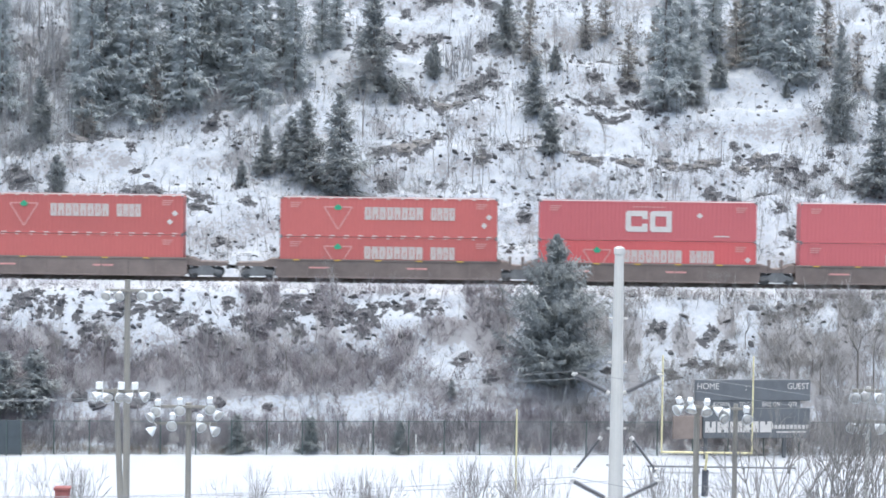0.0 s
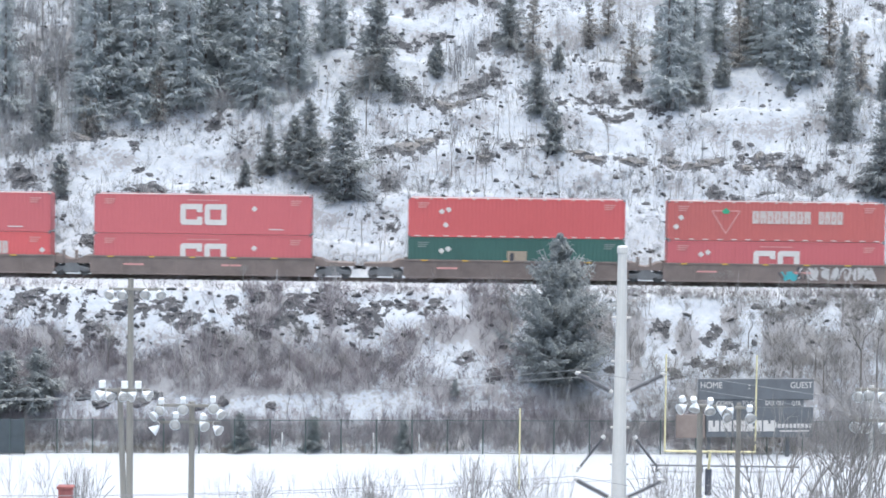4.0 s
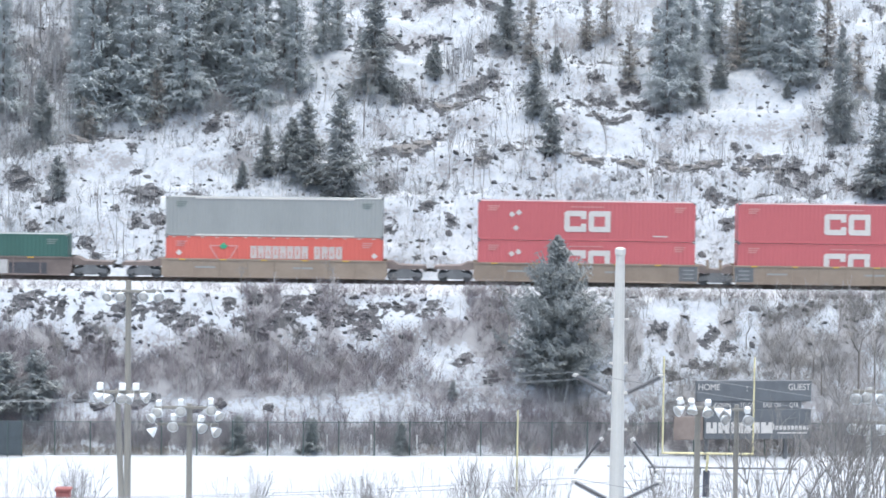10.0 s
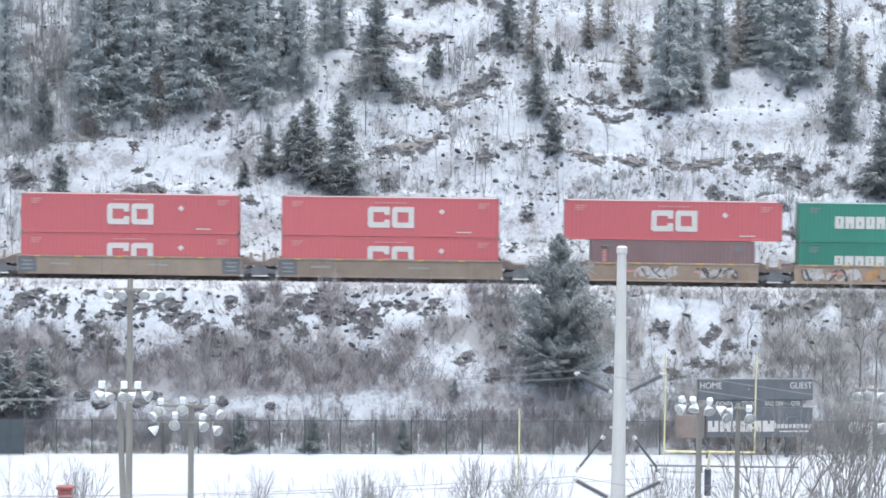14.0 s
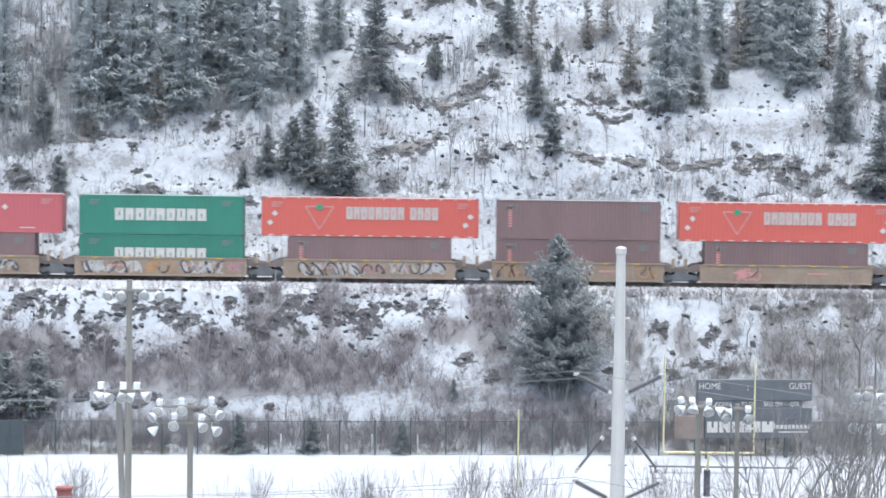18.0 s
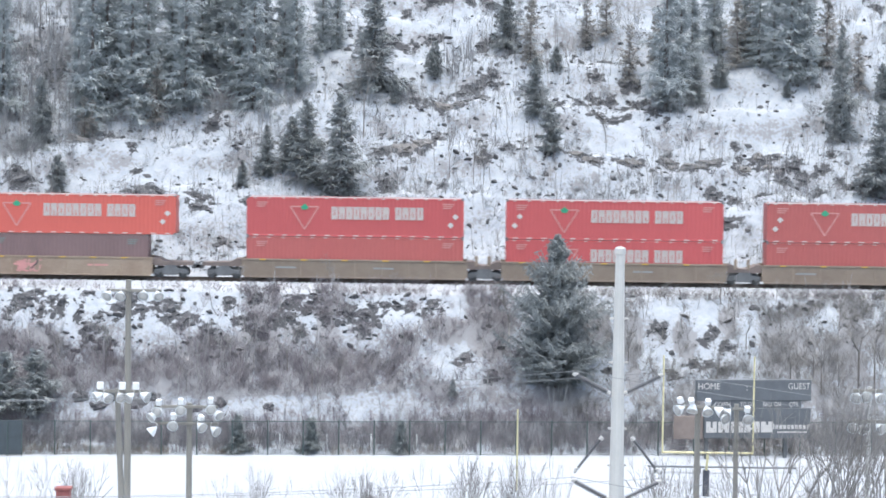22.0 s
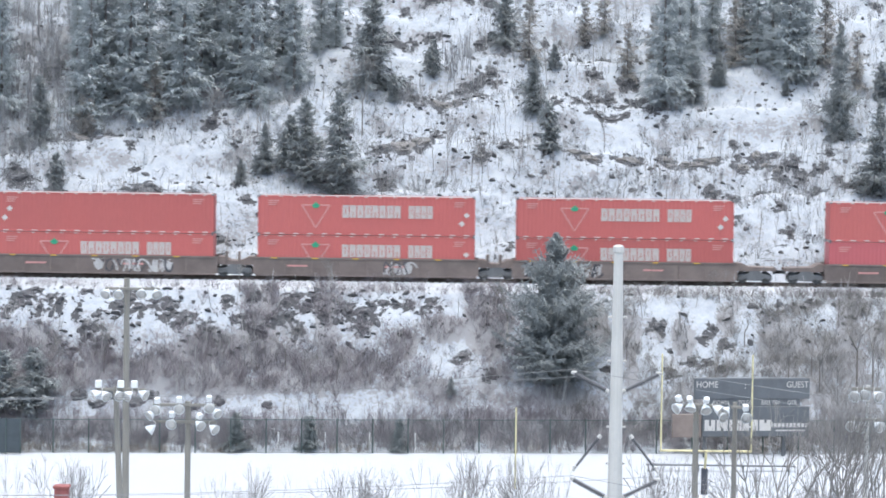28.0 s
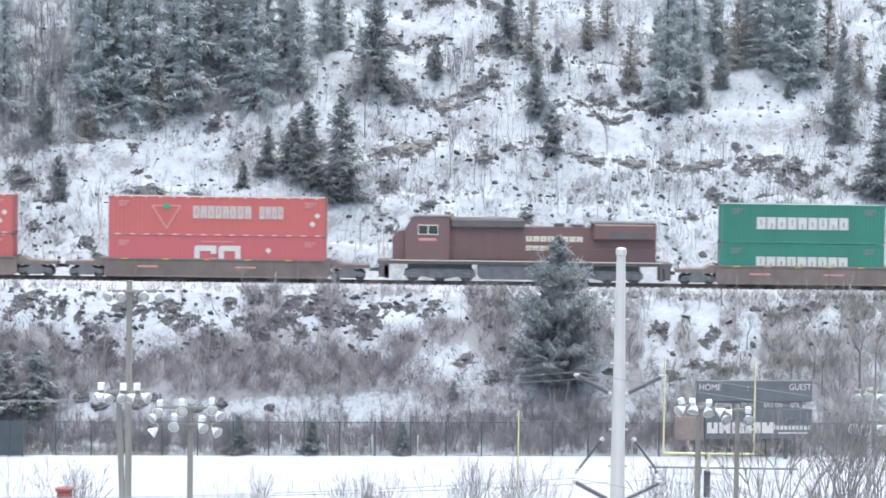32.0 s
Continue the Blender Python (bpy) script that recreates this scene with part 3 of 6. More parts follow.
BANK_ROCKS = [(-30.4, 216.1, 0.73, 0.32), (-29.7, 216.5, 0.41, 0.16), (-28.4, 215.8, 0.36, 0.24), (-27.8, 215.5, 0.28, 0.41), (-29.2, 215.1, 0.32, 0.28), (-31.4, 215.1, 0.49, 0.2), (-24.8, 214.6, 0.24, 0.2), (-25.5, 213.9, 0.57, 0.41), (-26.4, 214.8, 0.24, 0.16), (-23.0, 215.9, 0.77, 0.61), (-23.4, 215.2, 0.53, 0.32), (-22.0, 215.1, 0.57, 0.2), (-20.8, 215.5, 0.32, 0.24), (-26.0, 216.3, 0.32, 0.16), (-19.7, 215.2, 0.53, 0.41), (-19.9, 214.6, 0.41, 0.24), (-18.4, 214.6, 0.57, 0.28), (-18.9, 214.0, 0.41, 0.28), (-19.8, 215.9, 0.2, 0.16), (-24.2, 213.2, 0.57, 0.24), (-15.6, 215.9, 0.36, 0.28), (-16.9, 213.7, 0.53, 0.28), (-16.1, 213.2, 0.41, 0.24), (-14.3, 214.5, 0.57, 0.24)]
BANK_ROCKS += [(-11.3, 215.6, 0.49, 0.24), (-10.6, 216.2, 0.57, 0.2), (-9.7, 215.5, 0.49, 0.2), (-11.0, 214.7, 0.57, 0.36), (-12.1, 214.4, 0.41, 0.2), (-10.3, 213.9, 0.32, 0.28), (-13.2, 213.8, 0.81, 0.16), (-6.8, 215.2, 0.61, 0.49), (-5.5, 214.8, 0.81, 0.41), (-5.0, 215.5, 0.41, 0.28), (-4.1, 215.7, 0.41, 0.24), (-5.8, 214.1, 0.41, 0.24), (-3.1, 215.7, 0.32, 0.2), (-2.2, 215.7, 0.28, 0.16), (-1.1, 215.4, 0.32, 0.16), (-0.4, 215.9, 0.32, 0.16), (0.0, 215.4, 0.24, 0.12), (-8.5, 214.9, 0.49, 0.24), (-9.2, 216.2, 0.24, 0.24), (-13.6, 216.0, 0.49, 0.32), (15.9, 214.3, 0.45, 0.32), (19.3, 213.9, 0.32, 0.16), (20.8, 213.4, 0.41, 0.2), (18.1, 212.4, 0.32, 0.24)]
BANK_ROCKS += [(19.3, 212.3, 0.36, 0.16), (20.4, 211.8, 0.36, 0.24), (19.9, 214.5, 0.24, 0.24), (16.6, 211.4, 0.41, 0.24), (3.6, 211.0, 0.45, 0.24), (1.7, 212.4, 0.41, 0.32), (12.1, 211.4, 0.36, 0.24), (24.9, 216.1, 0.2, 0.28)]
FOOT_ROCKS = [(-25.6, 209.6, 0.9, 0.55), (-24.3, 209.2, 1.0, 0.5), (-23.1, 209.8, 0.9, 0.6), (-21.6, 209.4, 1.1, 0.6), (-20.4, 209.9, 0.8, 0.5), (-15.6, 209.6, 0.7, 0.5), (-17.4, 209.2, 0.7, 0.45), (-12.2, 209.4, 0.6, 0.4)]
for row in FOOT_ROCKS:
    rock(row[0], row[1], row[2] * 0.6, row[3] * 0.7, False, "boulders at the foot of the embankment")
for row in HILL_ROCKS + GAP_ROCKS:
    rock(row[0], row[1], row[2] * 0.68, row[3] * 0.8, False, "boulders on the hillside")
for row in WARM_ROCKS:
    rock(row[0], row[1], row[2] * 0.8, row[3] * 0.85, True, "ledge of brown rock across the hillside")
for row in BANK_ROCKS:
    rock(row[0], row[1] + 0.1, row[2] * 0.68, row[3] * 0.8, False, "boulders on the embankment")

rng = np.random.RandomState(11)


def thin(x, y):
    """Where the brush grows thick (1) and where open snow lies (0)."""
    return np.clip(0.5 + 0.9 * vnoise(x / 6.0, y / 5.0, 6) + 0.5 * vnoise(x / 2.3, y / 2.0, 7), 0, 1)


def ridge(x, y):
    """A ragged net of thicker growth between pockets of snow."""
    a = np.abs(vnoise(x / 1.9, y / 1.7, 2) + 0.5 * vnoise(x / 0.8, y / 0.8, 5))
    return np.clip(1.0 - 2.6 * a, 0, 1) * (0.45 + 0.55 * thin(x + 11, y))


# open snow: middle x and y, half width, half depth
CLEARINGS = [(-22.8, 233.9, 6.5, 2.7), (-3.1, 246.3, 1.8, 3.8), (1.2, 249.2, 3.2, 1.7), (13.6, 237.8, 3.6, 2.2), (25.2, 239.8, 4.5, 4.1), (34.9, 247.2, 1.6, 1.9), (-6.6, 249.4, 1.7, 1.9), (-9.2, 243.6, 1.3, 1.9), (11.4, 248.2, 1.3, 1.2), (-14.1, 240.7, 1.7, 1.4), (-5.0, 236.7, 1.1, 0.5), (24.0, 233.1, 1.1, 1.0)]
# thicker growth
THICKETS = [(-22.5, 239.6, 8.0, 1.6), (-13.5, 240.5, 3.0, 1.6), (19.0, 241.0, 3.5, 1.2), (28.0, 243.0, 3.5, 1.0), (-32.7, 236.2, 2.6, 5.5), (-15.9, 235.5, 2.0, 4.2), (-10.5, 233.5, 2.1, 2.0), (-2.9, 240.6, 1.5, 1.2), (-1.6, 232.9, 4.2, 1.6), (6.9, 234.8, 2.5, 3.4), (14.7, 232.9, 4.8, 1.4), (27.3, 232.5, 7.1, 1.0), (14.0, 247.3, 3.6, 4.2), (24.9, 248.0, 1.3, 3.8), (32.9, 241.8, 2.5, 4.0), (-28.3, 238.3, 1.9, 1.4), (-12.4, 238.2, 1.9, 2.2), (7.5, 243.1, 2.1, 3.5)]


def clear(x, y):
    c = np.zeros_like(x)
    for cx, cy, rx, ry in CLEARINGS:
        c = np.maximum(c, np.clip(1.6 - 1.6 * (((x - cx) / rx) ** 2 + ((y - cy) / ry) ** 2), 0, 1))
    return c


def dense(x, y):
    c = np.zeros_like(x)
    for cx, cy, rx, ry in THICKETS:
        c = np.maximum(c, np.clip(1.5 - 1.5 * (((x - cx) / rx) ** 2 + ((y - cy) / ry) ** 2), 0, 1))
    return c * (0.3 + 0.7 * thin(x * 1.7, y * 1.6))


def scatter(n, x0, x1, y0, y1, want):
    x, y = rng.uniform(x0, x1, n), rng.uniform(y0, y1, n)
    keep = rng.uniform(0, 1, n) < want(x, y)
    return x[keep], y[keep]


# small stones, too many to count
def stones(name, n, box, want, smin, smax, mat, label):
    x, y = scatter(n, *box, want)
    V, Q, base = [], [], 0
    src = [np.array([v.co for v in m.vertices]) for m in STONE_SRC]
    fac = [np.array([list(p.vertices) for p in m.polygons]) for m in STONE_SRC]
    z = height(x, y)
    for k in range(len(x)):
        j = rng.randint(len(src))
        s = smin + (smax - smin) * rng.uniform() ** 2.5
        a = rng.uniform(-0.6, 0.6)
        p = src[j] * np.array([s * rng.uniform(0.7, 1.6), s, s * rng.uniform(0.6, 1.1)])
        p = np.stack([p[:, 0] * np.cos(a) - p[:, 2] * np.sin(a), p[:, 1], p[:, 0] * np.sin(a) + p[:, 2] * np.cos(a)], 1)
        V.append(p + np.array([x[k], y[k], z[k] - 0.02 * s]))
        Q.append(fac[j] + base)
        base += len(p)
    me = bpy.data.meshes.new(name)
    me.from_pydata(np.concatenate(V).tolist(), [], np.concatenate(Q).tolist())
    me.materials.append(mat)
    tagged(new(name, me), label, "rocks", kind="stuff")


def small_rock(seed, fine=2):
    bm = bmesh.new()
    bmesh.ops.create_icosphere(bm, subdivisions=fine, radius=1.0)
    off = Vector((seed * 5.3, seed * 2.1, 9.0))
    for v in bm.verts:
        v.co *= 1 + 0.75 * noise.noise(v.co * 1.3 + off) + 0.45 * noise.noise(v.co * 2.9 + off)
    me = bpy.data.meshes.new("stone")
    bm.to_mesh(me)
    bm.free()
    return me


STONE_SRC = [small_rock(k + 20, 1) for k in range(10)]
stones("hillside_stones", 2600, (-42, 42, 225, 256), lambda x, y: np.clip(0.2 + 0.45 * thin(x, y) - 0.35 * clear(x, y), 0.04, 1), 0.06, 0.26, M_ROCK, "dark stones scattered over the snowy hillside")
stones("hillside_rubble", 9000, (-40, 40, 225, 254), lambda x, y: np.clip(0.75 * ridge(x, y) + 0.05 - 0.1 * clear(x, y), 0, 1), 0.05, 0.24, M_ROCK, "ragged dark rubble and stumps that stick out of the snow")
stones("embankment_stones", 1700, (-38, 38, 212.4, 217.1), lambda x, y: np.clip(0.8 - 0.025 * (x + 14), 0.15, 0.9) * (0.3 + 0.7 * thin(x, y)), 0.06, 0.3, M_ROCK, "dark broken rock half buried in snow below the track")


# ---- brush: bare saplings and bushes, too many to count ----
def twigs(name, x, y, hmin, hmax, per, spread, r, mat, label, lean=0.12, stem=True):
    n = len(x)
    z = height(x, y)
    h = rng.uniform(hmin, hmax, n)
    base = np.stack([x, y, z - 0.1], 1)
    dirn = np.stack([rng.normal(0, lean, n), rng.normal(0, lean, n), np.ones(n)], 1)
    top = base + dirn * h[:, None]
    P0, P1, R0, R1 = [], [], [], []
    if stem:
        P0.append(base), P1.append(top), R0.append(r * (0.6 + h / hmax)), R1.append(np.full(n, r * 0.35))
    for k in range(per):
        a = rng.uniform(0.05 if not stem else 0.25, 0.9, n) if stem else rng.uniform(0, 0.12, n)
        s = base + dirn * (h * a)[:, None] + (0 if stem else rng.normal(0, 0.12, (n, 3)) * np.array([1, 1, 0]))
        ln = h * (1 - a) * rng.uniform(0.35, 0.8, n) if stem else h * rng.uniform(0.5, 1.0, n)
        az = rng.uniform(0, 2 * np.pi, n)
        tilt = rng.uniform(0.2, 1.0, n) * spread
        e = s + np.stack([np.cos(az) * tilt, np.sin(az) * tilt, np.ones(n)], 1) * ln[:, None]
        P0.append(s), P1.append(e), R0.append(np.full(n, r * 0.55)), R1.append(np.full(n, r * 0.2))
        for j in range(2 if not stem else 1):
            b = rng.uniform(0.4, 0.8, n)[:, None]
            s2 = s * (1 - b) + e * b
            az2 = rng.uniform(0, 2 * np.pi, n)
            e2 = s2 + np.stack([np.cos(az2) * spread * 0.9, np.sin(az2) * spread * 0.9, np.ones(n)], 1) * (ln * 0.38)[:, None]
            P0.append(s2), P1.append(e2), R0.append(np.full(n, r * 0.32)), R1.append(np.full(n, r * 0.15))
    V, Q = prisms(np.concatenate(P0), np.concatenate(P1), np.concatenate(R0), np.concatenate(R1))
    tagged(new(name, quad_mesh(name, V, Q, mat)), label, "brush", kind="stuff")


hx, hy = scatter(11000, -42, 42, 224.5, 256, lambda x, y: np.clip(0.1 + 0.6 * thin(x, y) + 0.6 * dense(x, y) - 0.75 * clear(x, y), 0.05, 1))
twigs("hillside_saplings", hx, hy, 0.4, 1.7, 4, 0.5, 0.014, M_TWIG, "bare grey saplings and brush on the snowy hillside", lean=0.18)
hx, hy = scatter(900, -42, 42, 224.5, 256, lambda x, y: np.clip(0.1 + 0.4 * thin(x + 5, y) + 0.6 * dense(x, y) - clear(x, y), 0, 1))
twigs("hillside_aspens", hx, hy, 1.6, 3.6, 8, 0.35, 0.022, M_TWIG, "slim leafless aspens on the snowy hillside", lean=0.08)
hx, hy = scatter(70, 0.0, 2.4, 243.2, 245.2, lambda x, y: 0.8 + 0 * x)
twigs("upright_willow", hx, hy, 1.2, 3.0, 5, 0.2, 0.02, M_TWIG_BLUE, "clump of upright leafless willow stems in the snow", lean=0.1)
hx, hy = scatter(130, -41, -28.5, 236, 252, lambda x, y: np.clip((-26.5 - x) / 5.0, 0.25, 1))
twigs("hilltop_aspens", hx, hy, 3.0, 6.0, 10, 0.3, 0.026, M_TWIG_BLUE, "tall leafless aspens among the hillside spruces", lean=0.06)
hx, hy = scatter(1900, -41, -24, 227, 251, lambda x, y: np.clip((-26.0 - x) / 5.0, 0, 1) * (0.35 + 0.65 * thin(x, y)))
twigs("hillside_thicket", hx, hy, 0.6, 1.8, 8, 0.8, 0.02, M_TWIG_BLUE, "dense blue-grey leafless thicket on the hillside", stem=False)
hx, hy = scatter(24000, -38, 38, 224.5, 253, lambda x, y: np.clip(0.06 + 0.17 * thin(x + 30, y) + 0.65 * ridge(x, y) + 0.65 * dense(x, y) - 0.3 * clear(x, y), 0.05, 1))
twigs("hillside_bushes", hx, hy, 0.25, 0.9, 6, 1.1, 0.017, M_TWIG_BLUE, "low leafless bushes on the snowy hillside", stem=False)

# embankment: a thicket half way up on one side, open snow above, looser brush on the other side
BANK_THICK = [(8.4, 208.6, 4.2, 2.2), (-29.1, 212.1, 2.6, 2.1), (-24.5, 211.6, 1.5, 1.6), (-18.7, 211.5, 4.5, 1.5), (-8.8, 211.4, 5.5, 1.5), (-13.1, 215.9, 1.8, 3.9), (-8.2, 216.2, 1.1, 3.9), (-2.6, 213.0, 1.1, 1.2), (0.3, 214.2, 2.0, 0.8), (3.6, 215.5, 2.0, 4.4), (11.3, 214.2, 1.1, 1.9), (13.8, 213.4, 0.8, 3.7), (17.7, 213.9, 0.9, 1.5), (24.7, 213.0, 1.8, 2.5), (28.9, 211.2, 3.0, 3.2), (29.8, 216.8, 1.2, 4.3), (20.9, 215.1, 0.8, 1.2)]
BANK_OPEN = [(-23.4, 215.4, 8.7, 4.0), (-10.3, 213.9, 2.4, 1.1), (-4.2, 214.9, 2.8, 1.5), (-5.6, 213.3, 2.2, 0.7), (0.6, 212.1, 3.0, 1.6), (19.0, 215.8, 1.9, 1.1), (19.8, 213.0, 1.7, 1.0), (22.4, 214.2, 1.0, 2.2), (15.9, 214.5, 0.8, 1.1), (24.7, 216.2, 1.0, 0.8), (28.3, 214.8, 1.6, 1.2), (-23.1, 209.1, 3.8, 0.8), (-12.1, 209.3, 3.2, 0.8), (-4.4, 209.3, 3.6, 0.8), (26.0, 209.0, 1.5, 0.5)]



def bank(x, y):
    left = np.clip((2.0 - x) / 6.0, 0, 1)
    belt = np.interp(y, [206.8, 207.6, 208.2, 209.8, 210.6, 213.0, 214.2, 217.6], [0.9, 0.5, 0.25, 0.4, 1.0, 1.0, 0.18, 0.12])
    loose = np.interp(y, [206.8, 209.0, 216.5, 217.6], [0.75, 0.6, 0.55, 0.4])
    d = left * belt * (0.65 + 0.6 * thin(x, y)) + (1 - left) * loose * (0.25 + 1.1 * thin(x, y))
    for cx, cy, rx, ry in BANK_OPEN:
        d = d * (1 - 0.85 * np.clip(1.5 - 1.5 * (((x - cx) / rx) ** 2 + ((y - cy) / ry) ** 2), 0, 1))
    for cx, cy, rx, ry in BANK_THICK:
        d = np.maximum(d, np.where(x > 8, 0.7, 1.0) * np.clip(0.45 + 0.75 * thin(x * 2.3, y * 2.1), 0, 1) * np.clip(1.6 - 1.6 * (((x - cx) / rx) ** 2 + ((y - cy) / ry) ** 2), 0, 1))
    return np.clip(d, 0.02, 1)


# leaf litter that shows through the snow under the brush
thicket = np.zeros_like(GX)
for cx, cy, rx, ry in BANK_THICK:
    thicket = np.maximum(thicket, np.clip(1.5 - 1.5 * (((GX - cx) / rx) ** 2 + ((GY - cy) / ry) ** 2), 0, 1))
litter = np.where((GY > 206.3) & (GY < 217.0), np.clip(bank(GX, GY) * 1.3 - 0.5, 0, 0.62) * np.clip(0.6 + 1.0 * vnoise(GX / 1.1, GY / 0.8, 3), 0, 1), 0.0)
litter = np.maximum(litter, np.where((GY > 224.2) & (GY < 300), np.clip(0.5 * ridge(GX, GY) - 0.2 - 0.25 * clear(GX, GY), 0, 0.2), 0.0))
litter = np.maximum(litter, np.where((GY > 205.4) & (GY < 208.6), np.clip(0.45 + 0.35 * vnoise(GX / 1.4, GY / 1.2, 3) + 0.2 * np.clip(GX / 20, -0.5, 1), 0, 0.8), 0.0))
litter = np.maximum(litter, 0.75 * thicket * np.clip(0.8 + 0.5 * vnoise(GX / 1.3, GY / 0.9, 6), 0, 1) * (GY < 217))
rocky = np.zeros_like(GX)
for cx, cy, rx, rz in BANK_ROCKS + HILL_ROCKS + WARM_ROCKS + GAP_ROCKS:
    rocky = np.maximum(rocky, np.clip(1.25 - np.hypot((GX - cx) / (rx * 1.7 + 0.2), (GY - cy) / (rz * 1.6 + 0.35)), 0, 1))
rocky = np.clip(rocky, 0, 0.85)
rocky = np.maximum(rocky, np.where((GY > 224.5) & (GY < 262), np.clip(0.05 + 0.4 * vnoise(GX / 2.6 + 40, GY / 2.1, 4) - 0.25 * clear(GX, GY), 0, 0.36), 0.0))
ground.data.attributes.new("rocky", "FLOAT", "POINT").data.foreach_set("value", rocky.ravel().astype(np.float32))
ground.data.attributes.new("litter", "FLOAT", "POINT").data.foreach_set("value", litter.ravel().astype(np.float32))

hx, hy = scatter(8600, -35, 35, 206.8, 217.6, bank)
red = hx < 8 + 3 * vnoise(hx / 3, hy / 2, 4)
twigs("embankment_bushes", hx[red], hy[red], 0.4, 1.35, 9, 1.25, 0.017, M_TWIG_RED, "tangled reddish-brown leafless bushes on the embankment", stem=False)
twigs("grey_embankment_bushes", hx[~red], hy[~red], 0.45, 1.3, 8, 1.05, 0.016, M_TWIG_DARK, "tangled grey-brown leafless bushes on the embankment", stem=False)
hx, hy = scatter(1500, -36, 36, 206.8, 216.8, bank)
twigs("embankment_saplings", hx, hy, 0.8, 2.3, 8, 0.55, 0.016, M_TWIG, "bare grey saplings on the embankment", lean=0.16)
hx, hy = scatter(900, -38, 38, 216.6, 218.0, lambda x, y: 0.2 + 0.8 * thin(x, y))
twigs("trackside_weeds", hx, hy, 0.25, 0.9, 7, 0.7, 0.013, M_TWIG_RED, "dry weeds along the edge of the railway bench", stem=False)
hx, hy = scatter(2300, -40, 40, 205.8, 208.4, lambda x, y: 0.9 + 0 * x)
twigs("fence_brush", hx, hy, 0.3, 1.7, 7, 0.45, 0.018, M_TWIG_RED, "dead grass and brush standing behind the fence", stem=False)

hx, hy = scatter(1500, -40, 40, 205.55, 206.3, lambda x, y: np.clip(0.25 + 0.9 * vnoise(x / 3.0, 0 * y, 4) + np.where(x < -18, 0.4, 0), 0.03, 1))
twigs("fence_grass", hx, hy, 0.25, 0.75, 8, 0.35, 0.014, M_GRASS, "rusty dead grass along the foot of the fence", stem=False)


# ---- spruces ----
def spruce(seed, h, rad, dens, mat, ragged, power=0.8, sweep=0.0, name="tall dark green spruce rooted in the snowy slope"):
    """A trunk with drooping boughs at uneven heights, each bough hung with needled twigs."""
    r = np.random.RandomState(seed)
    tree = thing("spruce_tree", name, "tree")
    g = Geo()
    g.tube((0, 0, -0.6), (0, 0, h * 0.5), 0.014 * h, 0.009 * h, 8)
    g.tube((0, 0, h * 0.5), (0, 0, h * 0.99), 0.009 * h, 0.01, 6)
    part("trunk", g, M_BARK, tree)
    n = int(h * dens)
    f = (np.arange(n) + r.uniform(0, 1, n)) / n
    f = f ** 1.15
    az = r.uniform(0, 2 * np.pi, n)
    lobe = 0.8 + 0.25 * np.sin(f * h * 2.3 + seed) + 0.2 * np.sin(f * h * 5.1 + 2 * az + seed)
    ln = rad * (np.minimum(1.0, 1.75 * (1 - f) ** 1.15) if sweep else (1 - f) ** power) * lobe * r.uniform(0.5, 1.2, n) + 0.15
    keep = r.uniform(0, 1, n) > ragged * (0.3 + 0.9 * f)
    P0, P1, R0, R1 = [], [], [], []
    up = np.array([0, 0, 1.0])
    for z, a, l, ff in zip(h * (0.015 + 0.975 * f[keep]), az[keep], ln[keep], f[keep]):
        d = np.array([np.cos(a), np.sin(a), 0])
        side = np.array([-d[1], d[0], 0])
        droop, lift = r.uniform(0.2, 0.85) * (1 - 0.6 * ff) * (1 - 0.5 * sweep), r.uniform(0.1, 0.45) + (0.4 + 0.5 * sweep) * ff
        m = max(3, int(l / 0.27))
        t = np.linspace(0, 1, m + 1)
        pts = up * z + d * (l * t)[:, None] + up * (l * (lift * t - droop * t * t + 0.2 * t ** 4))[:, None]
        P0.append(pts[:-1]), P1.append(pts[1:]), R0.append(np.full(m, 0.03)), R1.append(np.full(m, 0.024))
        for w, (lo, hi) in ((1.0, (-0.5, 0.15)), (-1.0, (-0.5, 0.15)), (0.5, (-0.8, 0.3)), (-0.5, (-1.0, -0.3))):
            q = pts[:-1] + (pts[1:] - pts[:-1]) * r.uniform(0, 1, m)[:, None]
            l2 = np.minimum(0.6 - 0.2 * sweep, 0.55 * l * (1.15 - t[:-1])) * r.uniform(0.5, 1.2, m) + 0.1
            e = q + (d * r.uniform(0.3, 0.7, m)[:, None] + side * w * r.uniform(0.4, 1.0, m)[:, None] + up * r.uniform(lo, hi, m)[:, None]) * l2[:, None]
            P0.append(q), P1.append(e), R0.append(np.full(m, 0.036)), R1.append(np.full(m, 0.014))
    V, Q = prisms(np.concatenate(P0), np.concatenate(P1), np.concatenate(R0), np.concatenate(R1))
    cr = new("crown", quad_mesh("crown", V, Q, mat))
    cr.parent = tree
    tree["h"] = h
    return tree


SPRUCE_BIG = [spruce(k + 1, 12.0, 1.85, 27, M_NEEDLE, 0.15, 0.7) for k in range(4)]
SPRUCE_MID = [spruce(k + 21, 6.0, 1.7, 46, M_NEEDLE_GREEN, 0.4, 0.8) for k in range(4)]
SPRUCE_SMALL = [spruce(k + 41, 3.0, 0.95, 52, M_NEEDLE_GREEN, 0.25) for k in range(3)]
SPRUCE_DEAD = [spruce(k + 71, 5.0, 1.0, 20, M_NEEDLE_BROWN, 0.35, 0.5, 0.0, "brownish half-dead spruce on the snowy hillside") for k in range(2)]
SPRUCE_LOW = [spruce(k + 51, 3.0, 1.0, 42, M_NEEDLE_GREEN, 0.1, 0.8) for k in range(2)] + [spruce(k + 55, 4.5, 1.5, 34, M_NEEDLE_GREEN, 0.2, 0.7) for k in range(2)]
